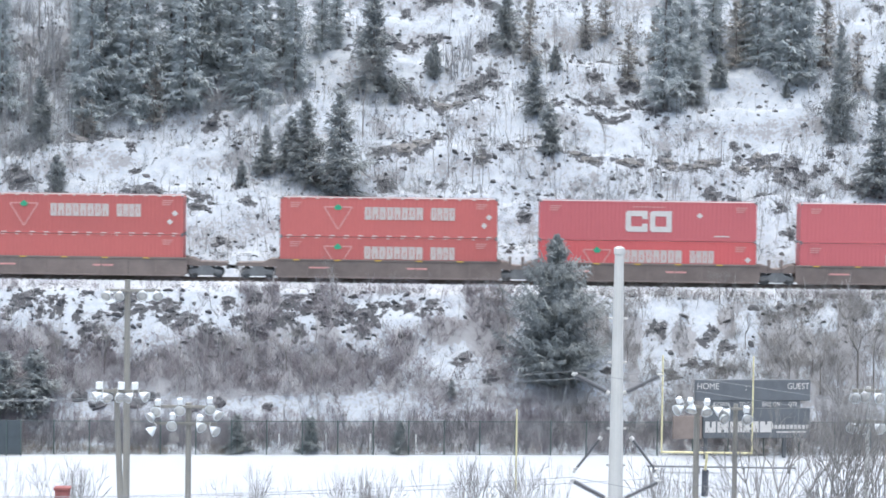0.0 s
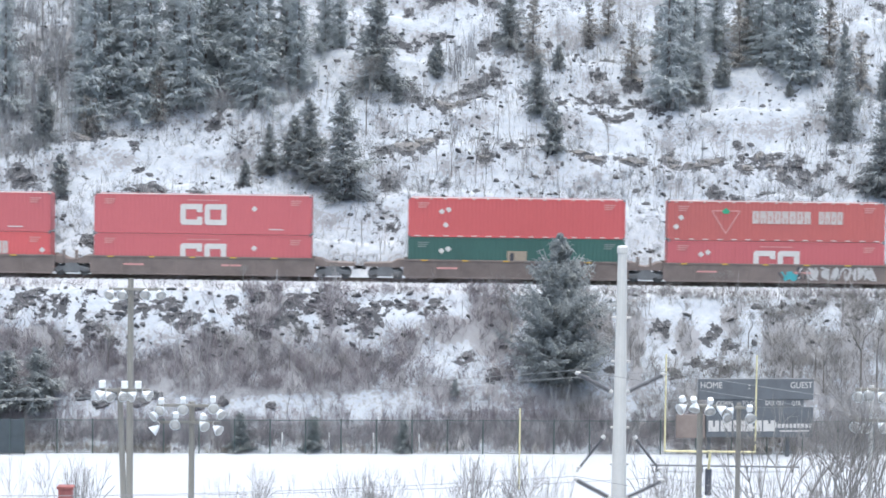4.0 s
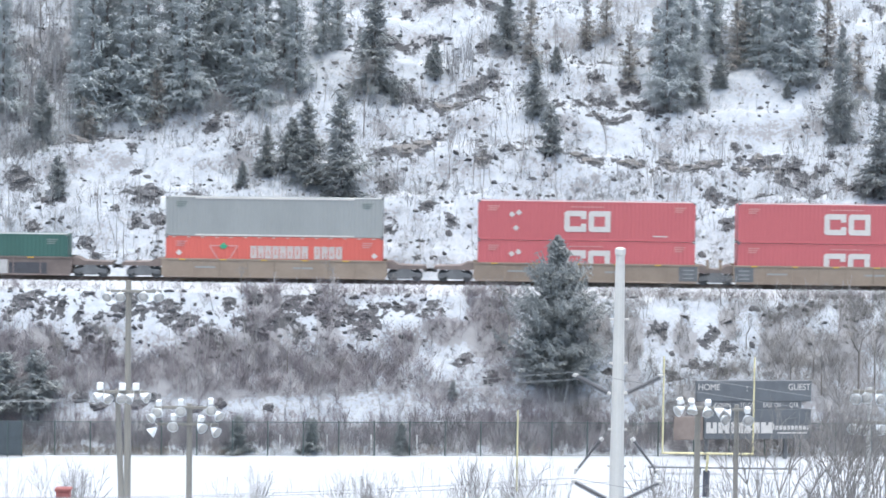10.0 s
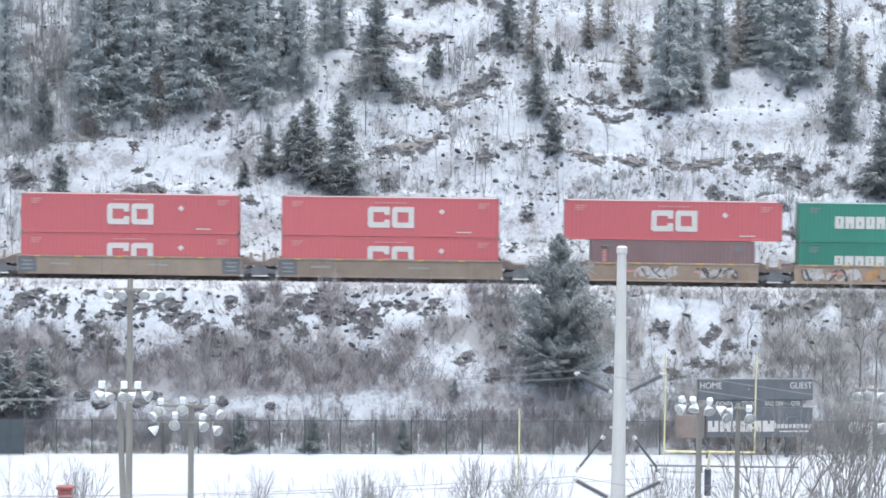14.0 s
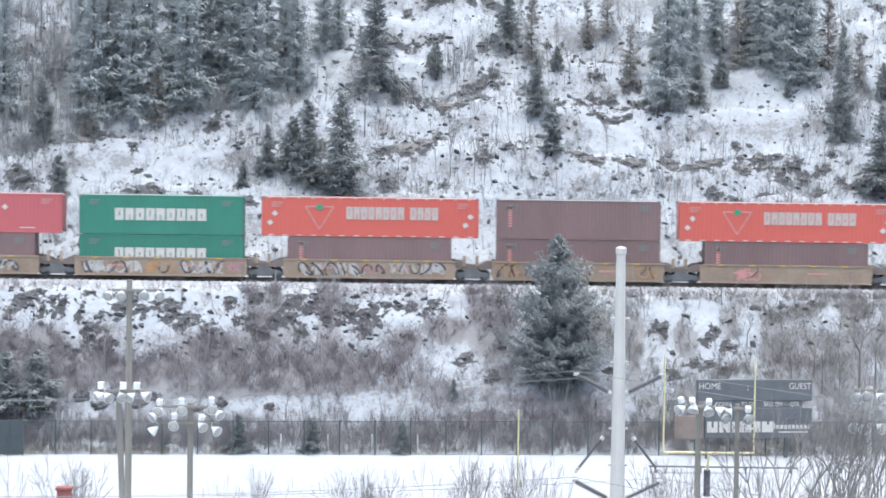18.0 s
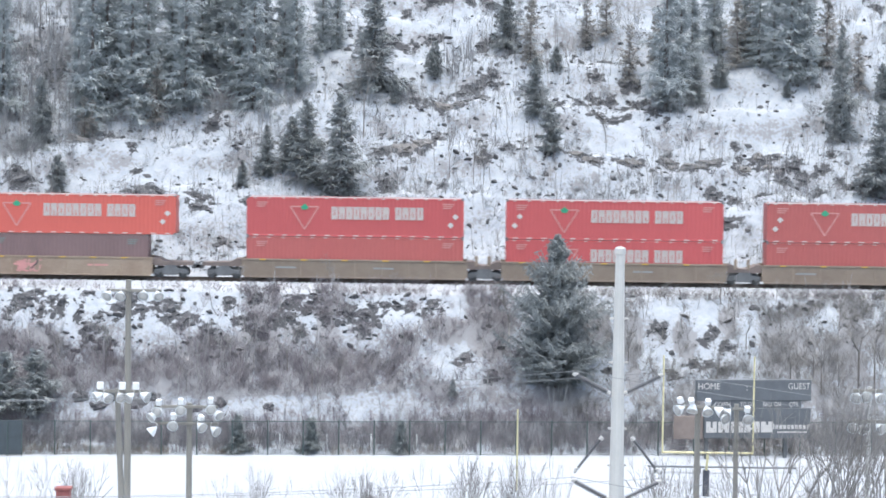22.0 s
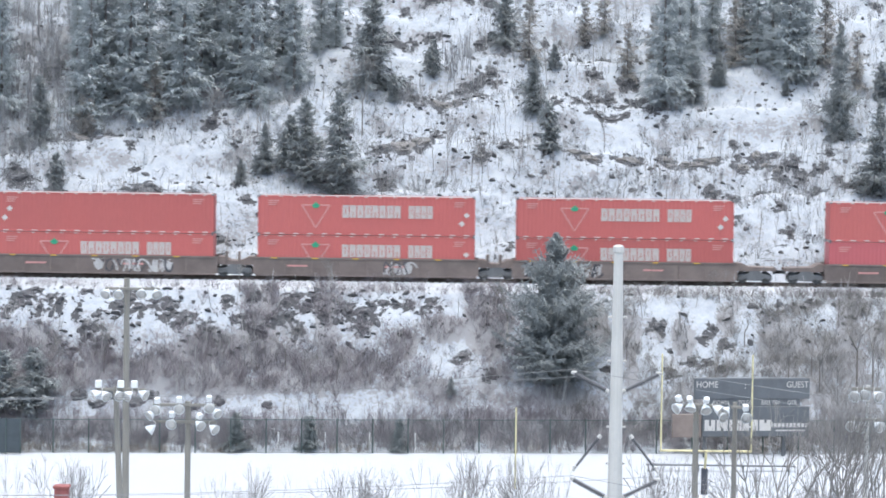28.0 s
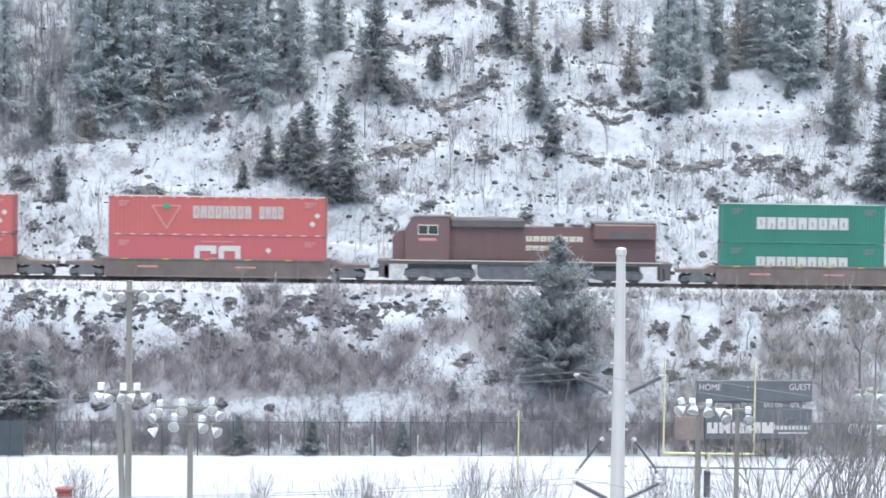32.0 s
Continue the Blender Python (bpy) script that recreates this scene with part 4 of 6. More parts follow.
SPRUCE_WIDE = spruce(61, 10.8, 3.15, 105, M_NEEDLE_GREEN, 0.0, 0.55, 1.0)
DENSE = [(-35.6, 239.0, 11.8), (-28.4, 238.8, 14.7), (-29.7, 240.5, 10.7), (-27.4, 240.2, 15.1), (-25.2, 239.1, 14.5), (-26.5, 242.0, 12.8), (-24.0, 239.7, 15.0), (-20.9, 239.4, 14.4), (-22.2, 241.2, 14.4), (-19.8, 242.1, 14.2), (-18.8, 244.0, 12.8), (-17.4, 242.1, 13.3), (-15.4, 239.8, 14.2), (-16.5, 241.3, 14.4), (-14.6, 242.2, 10.5), (-12.1, 241.6, 11.5), (-13.2, 244.5, 10.2), (-10.1, 245.3, 9.2), (-8.9, 245.8, 7.4), (18.0, 240.4, 13.7), (19.3, 242.1, 13.3), (20.4, 244.5, 9.7), (22.4, 246.9, 9.3), (27.1, 244.0, 12.5), (26.0, 244.9, 10.4), (28.4, 243.0, 13.7), (29.8, 243.4, 12.0), (29.3, 245.2, 12.5), (24.9, 246.0, 7.2)]
OPEN = [(-5.7, 241.6, 8.3), (-10.7, 232.3, 6.6), (-8.0, 231.1, 8.4), (-13.9, 233.2, 3.9), (5.2, 246.7, 5.5), (7.4, 239.0, 4.7), (31.9, 237.4, 9.4), (34.4, 231.9, 7.1), (-32.1, 236.3, 5.4), (20.6, 241.5, 3.3)]
SLIM = [(-30.1, 231.2, 3.2), (-0.8, 243.7, 2.9), (9.2, 244.0, 2.0), (8.5, 235.0, 3.8), (35.9, 241.7, 3.1), (-11.9, 233.3, 4.2), (-15.7, 231.4, 1.9), (22.6, 242.8, 2.7), (28.0, 241.6, 1.3), (-4.0, 240.1, 2.2)]
DEAD = [(7.1, 244.7, 5.4), (15.2, 243.7, 4.5), (-23.2, 238.9, 4.7), (-28.8, 237.1, 3.4), (17.4, 245.0, 4.2), (11.8, 247.0, 4.4), (24.2, 245.1, 5.6), (25.6, 245.8, 6.0), (31.6, 245.0, 6.2), (33.9, 242.4, 4.6), (13.5, 247.9, 4.2), (-28.1, 236.9, 3.1)]
LOWER = [(-28.7, 208.8, 4.5), (-30.9, 208.6, 4.4), (-14.1, 206.0, 2.6), (-9.0, 206.0, 2.4), (-2.7, 206.0, 2.2), (0.9, 210.0, 1.2)]


def plant(src, x, y, h, group, label, spread=1.0):
    k = h / src["h"]
    m = Matrix.Translation((x, y, ground_z(x, y))) @ Matrix.Rotation(random.uniform(0, 6.28), 4, "Z") @ Matrix.Diagonal((k * spread, k * spread, k, 1))
    return tagged(copy_thing(src, m), label, group=group)


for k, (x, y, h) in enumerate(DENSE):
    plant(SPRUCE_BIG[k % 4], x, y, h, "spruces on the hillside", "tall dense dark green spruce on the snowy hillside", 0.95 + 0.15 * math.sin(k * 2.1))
for k, (x, y, h) in enumerate(OPEN):
    plant(SPRUCE_MID[k % 4], x, y, h, "spruces on the hillside", "open-branched dark green spruce on the snowy hillside", 0.62 if h > 9 else 1.1)
for k, (x, y, h) in enumerate(SLIM):
    plant(SPRUCE_SMALL[k % 3], x, y, h, "spruces on the hillside", "small spruce sapling among brush on the hillside", 1.1)
for k, (x, y, h) in enumerate(DEAD):
    plant(SPRUCE_DEAD[k % 2], x, y, h, "spruces on the hillside", "brownish half-dead spruce on the snowy hillside", 1.0)
for k, (x, y, h) in enumerate(LOWER):
    plant(SPRUCE_LOW[k % 2 + (0 if h < 3 else 2)], x, y, h, "spruces below the track", "young green spruce at the foot of the embankment", 1.15 if h < 3 else 1.5)
plant(SPRUCE_WIDE, 8.25, 210.5, 10.8, "spruces below the track", "broad full spruce standing below the railway track", 1.06)
for src in SPRUCE_BIG + SPRUCE_MID + SPRUCE_SMALL + SPRUCE_DEAD + SPRUCE_LOW + [SPRUCE_WIDE]:
    for ob in (*src.children_recursive, src):
        bpy.data.objects.remove(ob)


# ---- bare broadleaved trees ----
def bare_tree(seed, h, bark, width):
    r = random.Random(seed)
    tree = thing("bare_tree", "leafless broadleaved tree with fine grey branches", "tree")
    P0, P1, R0, R1 = [], [], [], []
    trunk = Geo()

    def grow(p, d, ln, rad, lvl):
        q = p + d * ln
        if lvl == 0:
            trunk.tube(p, q, rad, rad * 0.7, 8)
        else:
            P0.append(p), P1.append(q), R0.append(rad), R1.append(rad * 0.65)
        if lvl >= 7 or rad < 0.004:
            return
        for j in range(3 if lvl < 1 else r.choice((2, 2, 2, 3))):
            v = Vector((r.gauss(0, 1), r.gauss(0, 1), r.gauss(0.1, 0.5))).normalized()
            nd = (d + v * width * r.uniform(0.5, 1.1)).normalized()
            nd = (nd + Vector((0, 0, 0.12))).normalized()
            grow(q, nd, ln * r.uniform(0.66, 0.9) if lvl else h * 0.17 * r.uniform(0.7, 1.3), rad * r.uniform(0.57, 0.78), lvl + 1)
    base = Vector((0, 0, -0.4))
    grow(base, Vector((r.uniform(-0.04, 0.04), 0, 1)).normalized(), h * 0.38, 0.0112 * h, 0)
    part("trunk", trunk, bark, tree)
    zmax = max(p[2] for p in P1)
    V, Q = prisms(np.array(P0), np.array(P1), np.array(R0), np.array(R1), 4)
    cr = new("crown", quad_mesh("crown", V, Q, M_TWIG_DARK))
    cr.parent = tree
    tree["h"] = zmax
    return tree


BARE = [bare_tree(k + 3, 10.5, M_BARK, 0.8) for k in range(5)]
PALE = bare_tree(31, 7.0, M_PALE_BARK, 0.6)
FIELD_TREES = [(-17.3, 118, 10.6), (-16.2, 117, 10.2), (-14.7, 116, 10.8), (-14.2, 118, 9.9), (-7.8, 117, 10.2), (-7.0, 116, 10.6), (-6.1, 118, 10.0), (-3.8, 117, 10.2), (-3.1, 116, 10.6), (-2.5, 118, 10.0), (-0.9, 117, 10.6), (0.2, 116, 11.1), (1.3, 118, 10.6), (2.4, 117, 11.1), (3.6, 116, 10.9), (4.8, 118, 10.6), (6.1, 117, 10.4), (9.0, 116, 10.9), (10.8, 118, 10.9), (12.3, 117, 10.9), (13.7, 116, 11.7), (15.0, 118, 12.5), (15.9, 117, 13.4), (16.9, 116, 13.7)]
for k, (x, y, h) in enumerate(FIELD_TREES):
    plant(BARE[k % 5], x, y, h + 0.3, "bare trees before the field", "leafless young tree with fine grey branches beside the field", 0.5)
for k, (x, y, h) in enumerate([(4.9, 213.2, 5.6), (27.2, 210.1, 6.5), (29.9, 210.5, 6.5), (25.0, 210.4, 4.5), (31.0, 210.2, 5.5), (33.5, 209.5, 6.0), (-8.0, 216.6, 3.2), (-14.7, 216.5, 2.2), (-3.2, 216.8, 1.8), (20.5, 216.4, 2.6), (-11.0, 211.5, 4.0), (13.5, 212.0, 3.6), (-24.0, 211.0, 3.8)] + [(-27.3 + 2.9 * j + 0.8 * math.sin(j * 2.3), 211.2 + 1.1 * math.sin(j * 1.7), 2.6 + 0.8 * math.sin(j * 3.1)) for j in range(9)] + [(10.6 + 2.3 * j, 212.4 + 2.2 * math.sin(j * 2.6), 2.9 + 0.9 * math.sin(j * 1.9)) for j in range(11)]):
    plant(PALE if k == 0 else BARE[k % 5], x, y, h, "bare trees on the embankment", "pale-barked leafless tree on the embankment" if k == 0 else "leafless grey tree in the brush of the embankment", 1.0)
for x, y, h, w in ((16.1, 121, 14.8, 0.8), (18.3, 122, 15.6, 0.8), (14.2, 123, 12.6, 0.7)):
    plant(BARE[int(x) % 5], x, y, h, "bare trees before the field", "tall leafless tree with fine brown-grey twigs beside the field", w)
ASPEN = [(2.4, 233.3, 4.8), (3.2, 233.0, 4.8), (0.5, 234.0, 4.2), (10.2, 243.0, 4.2), (12.4, 244.4, 3.6), (13.0, 236.1, 3.6), (4.5, 246.0, 2.1), (-4.0, 241.2, 2.3), (-35.5, 247.4, 5.4), (-33.7, 246.8, 6.8), (-32.9, 246.6, 6.0), (23.7, 237.1, 2.3), (16.0, 236.7, 1.8), (27.8, 235.6, 2.8), (22.2, 235.2, 3.3), (6.4, 233.6, 3.1), (7.0, 232.1, 2.1), (16.6, 231.9, 2.4), (13.9, 231.6, 2.4), (12.5, 239.8, 3.1), (35.7, 247.4, 2.6), (-33.5, 239.6, 4.5), (-6.4, 237.2, 6.8), (11.5, 236.4, 2.0), (20.2, 231.9, 2.4), (31.7, 232.1, 4.2)]
for k, (x, y, h) in enumerate(ASPEN):
    plant(BARE[k % 5], x, y, h, "bare trees on the hillside", "slim leafless aspen on the snowy hillside", 0.55)
for src in BARE + [PALE]:
    for ob in (*src.children_recursive, src):
        bpy.data.objects.remove(ob)

# ---- sports field ----
FENCE_Y = 205.5
fence = thing("chain_link_fence", "tall dark green chain-link fence along the snowy field", "fence", kind="structure")
BAY = 2.48
link = Geo()
for s in (1, -1):
    k = -2.3
    while k < BAY:
        x0, z0, x1, z1 = k, 0.05, k + 2.3, 2.35
        if x0 < 0:
            z0, x0 = z0 - x0, 0
        if x1 > BAY:
            z1, x1 = z1 - (x1 - BAY), BAY
        if x1 - x0 > 0.1:
            a, b = (x0, x1) if s > 0 else (BAY - x0, BAY - x1)
            link.tube((a, 0.01 * s, z0), (b, 0.01 * s, z1), 0.004, 0.004, 3, False)
        k += 0.115
link = link.mesh("chain_link", M_FENCE)
post_me = Geo().tube((0, 0, -0.3), (0, 0, 2.42), 0.045, 0.045, 8).lathe([(0.055, 2.42), (0.05, 2.46), (0.01, 2.49)], n=8).mesh("fence_post", M_FENCE)
rail_me = Geo().tube((0, 0, 2.36), (BAY, 0, 2.36), 0.024, 0.024, 6).tube((0, 0, 0.06), (BAY, 0, 0.06), 0.012, 0.012, 4).mesh("fence_rail", M_FENCE)
for k in range(-14, 18):
    x = -7.05 + k * BAY
    z = ground_z(x, FENCE_Y)
    tilt = math.atan2(ground_z(x + BAY, FENCE_Y) - z, BAY)
    m = Matrix.Translation((x, FENCE_Y, z)) @ Matrix.Rotation(-tilt, 4, "Y")
    part("fence_post", post_me, None, fence, m=Matrix.Translation((x, FENCE_Y, z)))
    part("fence_rail", rail_me, None, fence, m=m)
    part("chain_link", link, None, fence, m=m)

screen = thing("windscreen_panel", "dark green windscreen panel in a steel frame beside the fence", "screen", pose(-30.6, 204.9, ground_z(-30.6, 204.9)))
part("screen_cloth", Geo().box(-1.6, 1.5, -0.02, 0.02, 0.1, 2.5, 0.01), material("green_windscreen", (0.05, 0.062, 0.07), 0.8, 0.3), screen)
for x in (-1.6, -0.55, 0.5, 1.5):
    part("post", Geo().tube((x, -0.05, -0.3), (x, -0.05, 2.6), 0.04, n=8), M_FENCE, screen)

for x in (-11.2, -7.9, -4.8, -1.6):
    p = thing("marker_post", "short white wooden marker post behind the fence", "post", pose(x, 206.3, ground_z(x, 206.3)), "marker posts")
    part("shaft", Geo().box(-0.05, 0.05, -0.05, 0.05, -0.2, 1.0, 0.01), M_WHITE, p)
    part("cap", Geo().box(-0.06, 0.06, -0.06, 0.06, 1.0, 1.04, 0.01), M_WHITE, p)

goal = thing("goalpost", "yellow football goalpost with a padded base", "goalpost", pose(16.78, 184.0, ground_z(16.78, 184)))
gz = 2.92 - ground_z(16.78, 184)
part("crossbar", Geo().tube((-2.86, 0, gz), (2.86, 0, gz), 0.07, n=10), M_YELLOW, goal)
for s in (-1, 1):
    part("upright", Geo().tube((2.83 * s, 0, gz), (2.83 * s, 0, gz + 6.08), 0.055, 0.05, 8), M_YELLOW, goal)
part("post", Geo().path([(0, 0, gz), (0, 0.05, gz - 0.45), (0, 0.5, gz - 0.9), (0, 0.75, gz - 1.3), (0, 0.8, -0.4)], 0.085, 8), M_YELLOW, goal)
part("base_pad", Geo().box(-0.2, 0.2, 0.6, 1.0, -0.05, gz - 1.15, 0.06), M_PAD, goal, "dark padding round the post")

foul = thing("foul_pole", "slim yellow pole standing in the snowy field", "pole", pose(4.97, 188, ground_z(4.97, 188)))
part("shaft", Geo().tube((0, 0, -0.4), (0, 0, 5.15), 0.06, 0.05, 8), M_YELLOW, foul)
part("cap", Geo().lathe([(0.055, 5.15), (0.05, 5.19), (0.01, 5.21)], n=8), M_YELLOW, foul)

bench = thing("sideline_bench", "long dark bench half buried in snow", "bench", pose(18.93, 196.6, ground_z(18.93, 196.6)))
part("seat", Geo().box(-5.0, 5.0, -0.2, 0.2, 0.38, 0.46, 0.02), M_STEEL, bench)
part("snow_cover", Geo().box(-4.9, 4.9, -0.17, 0.17, 0.464, 0.52, 0.03), M_SNOW, bench, "thin snow on the seat")
for x in (-4.5, -1.5, 1.5, 4.5):
    part("leg", Geo().box(x - 0.05, x + 0.05, -0.16, 0.16, -0.3, 0.378), M_STEEL, bench)


def lettering(text, size, mat, parent, m, depth=0.01):
    cu = bpy.data.curves.new("lettering", "FONT")
    cu.body, cu.size, cu.extrude, cu.align_x, cu.align_y = text, size, depth, "CENTER", "CENTER"
    tmp = new("lettering", cu)
    me = bpy.data.meshes.new_from_object(tmp.evaluated_get(bpy.context.evaluated_depsgraph_get()))
    bpy.data.objects.remove(tmp)
    me.materials.append(mat)
    return part("lettering", me, None, parent, m=m)


FACE = Matrix.Rotation(radians(90), 4, "X")


def facing(x, y, z, sx=1.0, sz=1.0):
    return Matrix.Translation((x, y, z)) @ FACE @ Matrix.Diagonal((sx, sz, 1, 1))


# scoreboard: origin at its middle on the ground
board = thing("scoreboard", "black football scoreboard with white lettering on two posts", "scoreboard", pose(21.7, 204.0, ground_z(21.7, 204), 0, 0, 8))
part("upper_panel", Geo().box(-4.08, 4.08, -0.2, 0.2, 4.06, 5.52, 0.03), M_BLACK, board)
part("label_strip", Geo().box(-3.4, 3.4, -0.14, 0.14, 3.55, 4.055, 0.02), M_BLACK, board)
part("lower_panel", Geo().box(-3.5, 4.08, -0.2, 0.2, 1.45, 3.545, 0.03), M_BLACK, board)
for x in (-3.2, 2.4):
    part("post", Geo().box(x - 0.12, x + 0.12, 0.21, 0.45, -0.4, 5.4, 0.01), M_STEEL, board)
part("side_panel", Geo().box(-5.6, -3.55, -0.1, 0.1, 1.4, 3.0, 0.02), M_BROWNPANEL, board, "plain brown board beside the score panel")
lettering("HOME", 0.62, M_LOGOWHITE, board, facing(-3.2, -0.212, 5.05, 0.9))
lettering("GUEST", 0.62, M_LOGOWHITE, board, facing(3.2, -0.212, 5.05, 0.85))
lettering(":", 0.7, M_LOGOWHITE, board, facing(-0.5, -0.212, 5.0))
for txt, x, w in (("DOWN", -2.2, 1), ("TO GO", -0.45, 1), ("BALL ON", 1.3, 1), ("QTR", 2.85, 1)):
    lettering(txt, 0.44, M_LOGOWHITE, board, facing(x, -0.155, 3.8, 0.72))
for k, w in enumerate((0.74, 0.78, 0.86, 1.1, 0.84)):
    x = -3.35 + sum((0.86, 0.9, 0.92, 1.2, 0.9)[:k])
    g = Geo().box(x, x + w * 0.42, -0.225, -0.205, 1.86, 2.62).box(x + w * 0.62, x + w, -0.225, -0.205, 1.86, 2.62).box(x + w * 0.42, x + w * 0.62, -0.225, -0.205, 1.86 + 0.2 * (k % 2), 2.2 + 0.2 * (k % 3))
    part("sponsor_mark", g, M_LOGOWHITE, board, "pale block of the sponsor's mark")
for k in range(10):
    part("sponsor_mark", Geo().box(1.28 + k * 0.28, 1.28 + k * 0.28 + 0.2, -0.225, -0.205, 2.1, 2.38 + (0.1 if k == 0 else 0)), M_LOGOWHITE, board)
part("sponsor_bar", Geo().box(1.7, 3.8, -0.222, -0.205, 1.83, 1.93), M_LOGOWHITE, board)


# ---- poles ----
def floodlight(parent, x, y, z, turn, tip, box=True):
    """A bell reflector with its ballast box; turn and tip in degrees."""
    m = Matrix.Translation((x, y, z)) @ Matrix.Rotation(radians(turn), 4, "Z") @ Matrix.Rotation(radians(tip), 4, "X")
    m = m @ Matrix.Scale(0.84, 4)
    prof = [(0.07, 0.2), (0.1, 0.12), (0.17, 0.02), (0.25, -0.14), (0.285, -0.26), (0.3, -0.27), (0.27, -0.262), (0.2, -0.2), (0.02, -0.16)]
    lamp = part("floodlight", Geo().lathe(prof, axis="y", n=16), M_ALU, parent, "bell-shaped aluminium floodlight", True, m)
    part("lens", Geo().lathe([(0.265, -0.255), (0.15, -0.285), (0.01, -0.292)], axis="y", n=14), M_GALV, lamp, "pale glass lens", True)
    if box:
        part("ballast_box", Geo().box(-0.13, 0.13, -0.02, 0.24, 0.26, 0.56, 0.02), M_WHITE, lamp, "white ballast box")
    part("bracket", Geo().path([(0, 0.2, 0), (0, 0.32, 0.08), (0, 0.3, 0.26)], 0.025, 6), M_GALV, lamp)


def light_pole(label, x, y, top, lean, arms, lamps, mat=M_POLEWOOD, r=(0.17, 0.12)):
    z0 = ground_z(x, y)
    pl = thing("floodlight_pole", label, "light pole", pose(x, y, z0), "floodlight poles")
    part("shaft", Geo().tube((-lean, 0, -0.8), (0, 0, top - z0), *r, n=12), mat, pl)
    for ax0, ax1, az in arms:
        part("crossarm", Geo().box(ax0 - x, ax1 - x, -0.2, -0.13, az - z0 - 0.06, az - z0 + 0.06, 0.01), M_POLEWOOD, pl)
    for lx, lz, turn, tip, bx in lamps:
        floodlight(pl, lx - x, -0.42, lz - z0, turn, tip, bx)
    return pl


lean_z = ground_z(-14.26, 130)
leaning = light_pole("leaning wooden pole with a row of floodlights", -14.26, 130, 12.0, -0.55, [(-15.1, -12.9, 11.9)],
           [(-15.02, 11.74, -62, 22, False), (-14.7, 11.7, 40, 28, False), (-14.1, 11.72, 25, 25, False), (-13.62, 11.72, -40, 28, False), (-13.05, 11.76, 62, 22, False)])
light_pole("wooden pole with two crossarms of floodlights", -11.06, 130, 11.4, 0.0, [(-12.6, -9.8, 11.25), (-12.5, -9.8, 10.5)],
           [(-12.38, 11.1, -20, 15, True), (-12.6, 10.88, -50, 30, False), (-11.42, 11.16, 5, 15, True), (-10.1, 11.22, 10, 15, True), (-9.82, 11.0, 45, 30, False), (-11.72, 10.5, -8, 20, True), (-12.6, 10.25, -80, 40, False), (-10.56, 10.45, 40, 25, True), (-9.95, 10.28, 50, 25, False)])
light_pole("wooden pole with floodlights before the scoreboard", 10.95, 125, 12.1, 0.0, [(10.1, 12.0, 12.05)],
           [(10.2, 12.02, -55, 22, True), (10.7, 12.1, -20, 55, True), (11.3, 12.0, 10, 40, True), (11.78, 11.96, 60, 25, False), (12.0, 11.7, 30, 30, False)])
light_pole("slim wooden pole with a single floodlight", 12.6, 125, 12.2, 0.0, [(12.4, 13.3, 12.0)], [(13.0, 11.66, 10, 20, True), (12.2, 11.9, -40, 30, False)], r=(0.14, 0.1))
light_pole("grey pole with two tiers of floodlights", 17.5, 120, 13.5, 0.0, [(16.8, 18.0, 13.35), (16.8, 18.0, 12.1)],
           [(16.95, 13.14, -25, 20, False), (17.28, 13.2, 0, 20, False), (17.8, 13.14, 25, 20, False), (16.85, 11.92, -30, 20, False), (17.2, 11.88, -5, 20, False), (17.85, 11.9, 30, 20, False)], M_GALV, (0.12, 0.09))
tall = light_pole("tall wooden utility pole with a high crossarm of lamps", -14.33, 135, 16.5, 0.0, [(-15.3, -12.8, 16.02)], [(-15.2, 15.86, -20, 30, False), (-14.65, 15.85, 0, 30, False), (-13.6, 15.9, 0, 30, False), (-12.95, 15.88, 20, 30, False)], r=(0.19, 0.13))

for x in (-15.0, -14.02, -13.42):
    part("ballast_box", Geo().box(x + 14.26 - 0.14, x + 14.26 + 0.14, -0.32, -0.06, 11.98 - lean_z, 12.3 - lean_z, 0.02), M_WHITE, leaning, "white ballast box")

# steel power pole
px, py, pz = 4.83, 80.0, ground_z(4.83, 80)
power = thing("power_pole", "tapered pale grey steel power pole with angled post insulators", "utility pole", pose(px, py, pz))
top = 21.12 - pz
part("shaft", Geo().tube((0, 0, -1.0), (0, 0, top), 0.4, 0.122, 12), M_GALV, power)
part("cap", Geo().lathe([(0.13, top - 0.18), (0.148, top - 0.16), (0.148, top - 0.01), (0.1, top + 0.03), (0.02, top + 0.04)], n=12), M_GALV, power)
for z in (19.2, 16.2, 18.0, 15.2):
    part("step_bracket", Geo().box(-0.26, 0.26, -0.03, 0.03, z - pz - 0.03, z - pz + 0.03, 0.01), M_GALV, power)


def insulator(p0, p1, r, parent):
    """A long post insulator with its sheds."""
    p0, p1 = Vector(p0), Vector(p1)
    d = (p1 - p0).normalized()
    n = int((p1 - p0).length / 0.055)
    g = Geo()
    for k in range(n):
        a, b = p0 + (p1 - p0) * (k / n), p0 + (p1 - p0) * ((k + 0.5) / n)
        g.tube(a, b, r, r * 0.75, 8)
        g.tube(b, p0 + (p1 - p0) * ((k + 1) / n), r * 0.45, r * 0.45, 6, False)
    ob = part("post_insulator", g, M_DARKINS, parent, "dark ribbed polymer insulator")
    part("clamp", Geo().tube(p1, p1 + d * 0.1, 0.045, n=8).box(p1.x - 0.06, p1.x + 0.06, p1.y - 0.05, p1.y + 0.05, p1.z + 0.02, p1.z + 0.07, 0.01), M_GALV, ob)
    part("flange", Geo().tube(p0 - d * 0.1, p0, 0.06, n=8), M_GALV, ob)


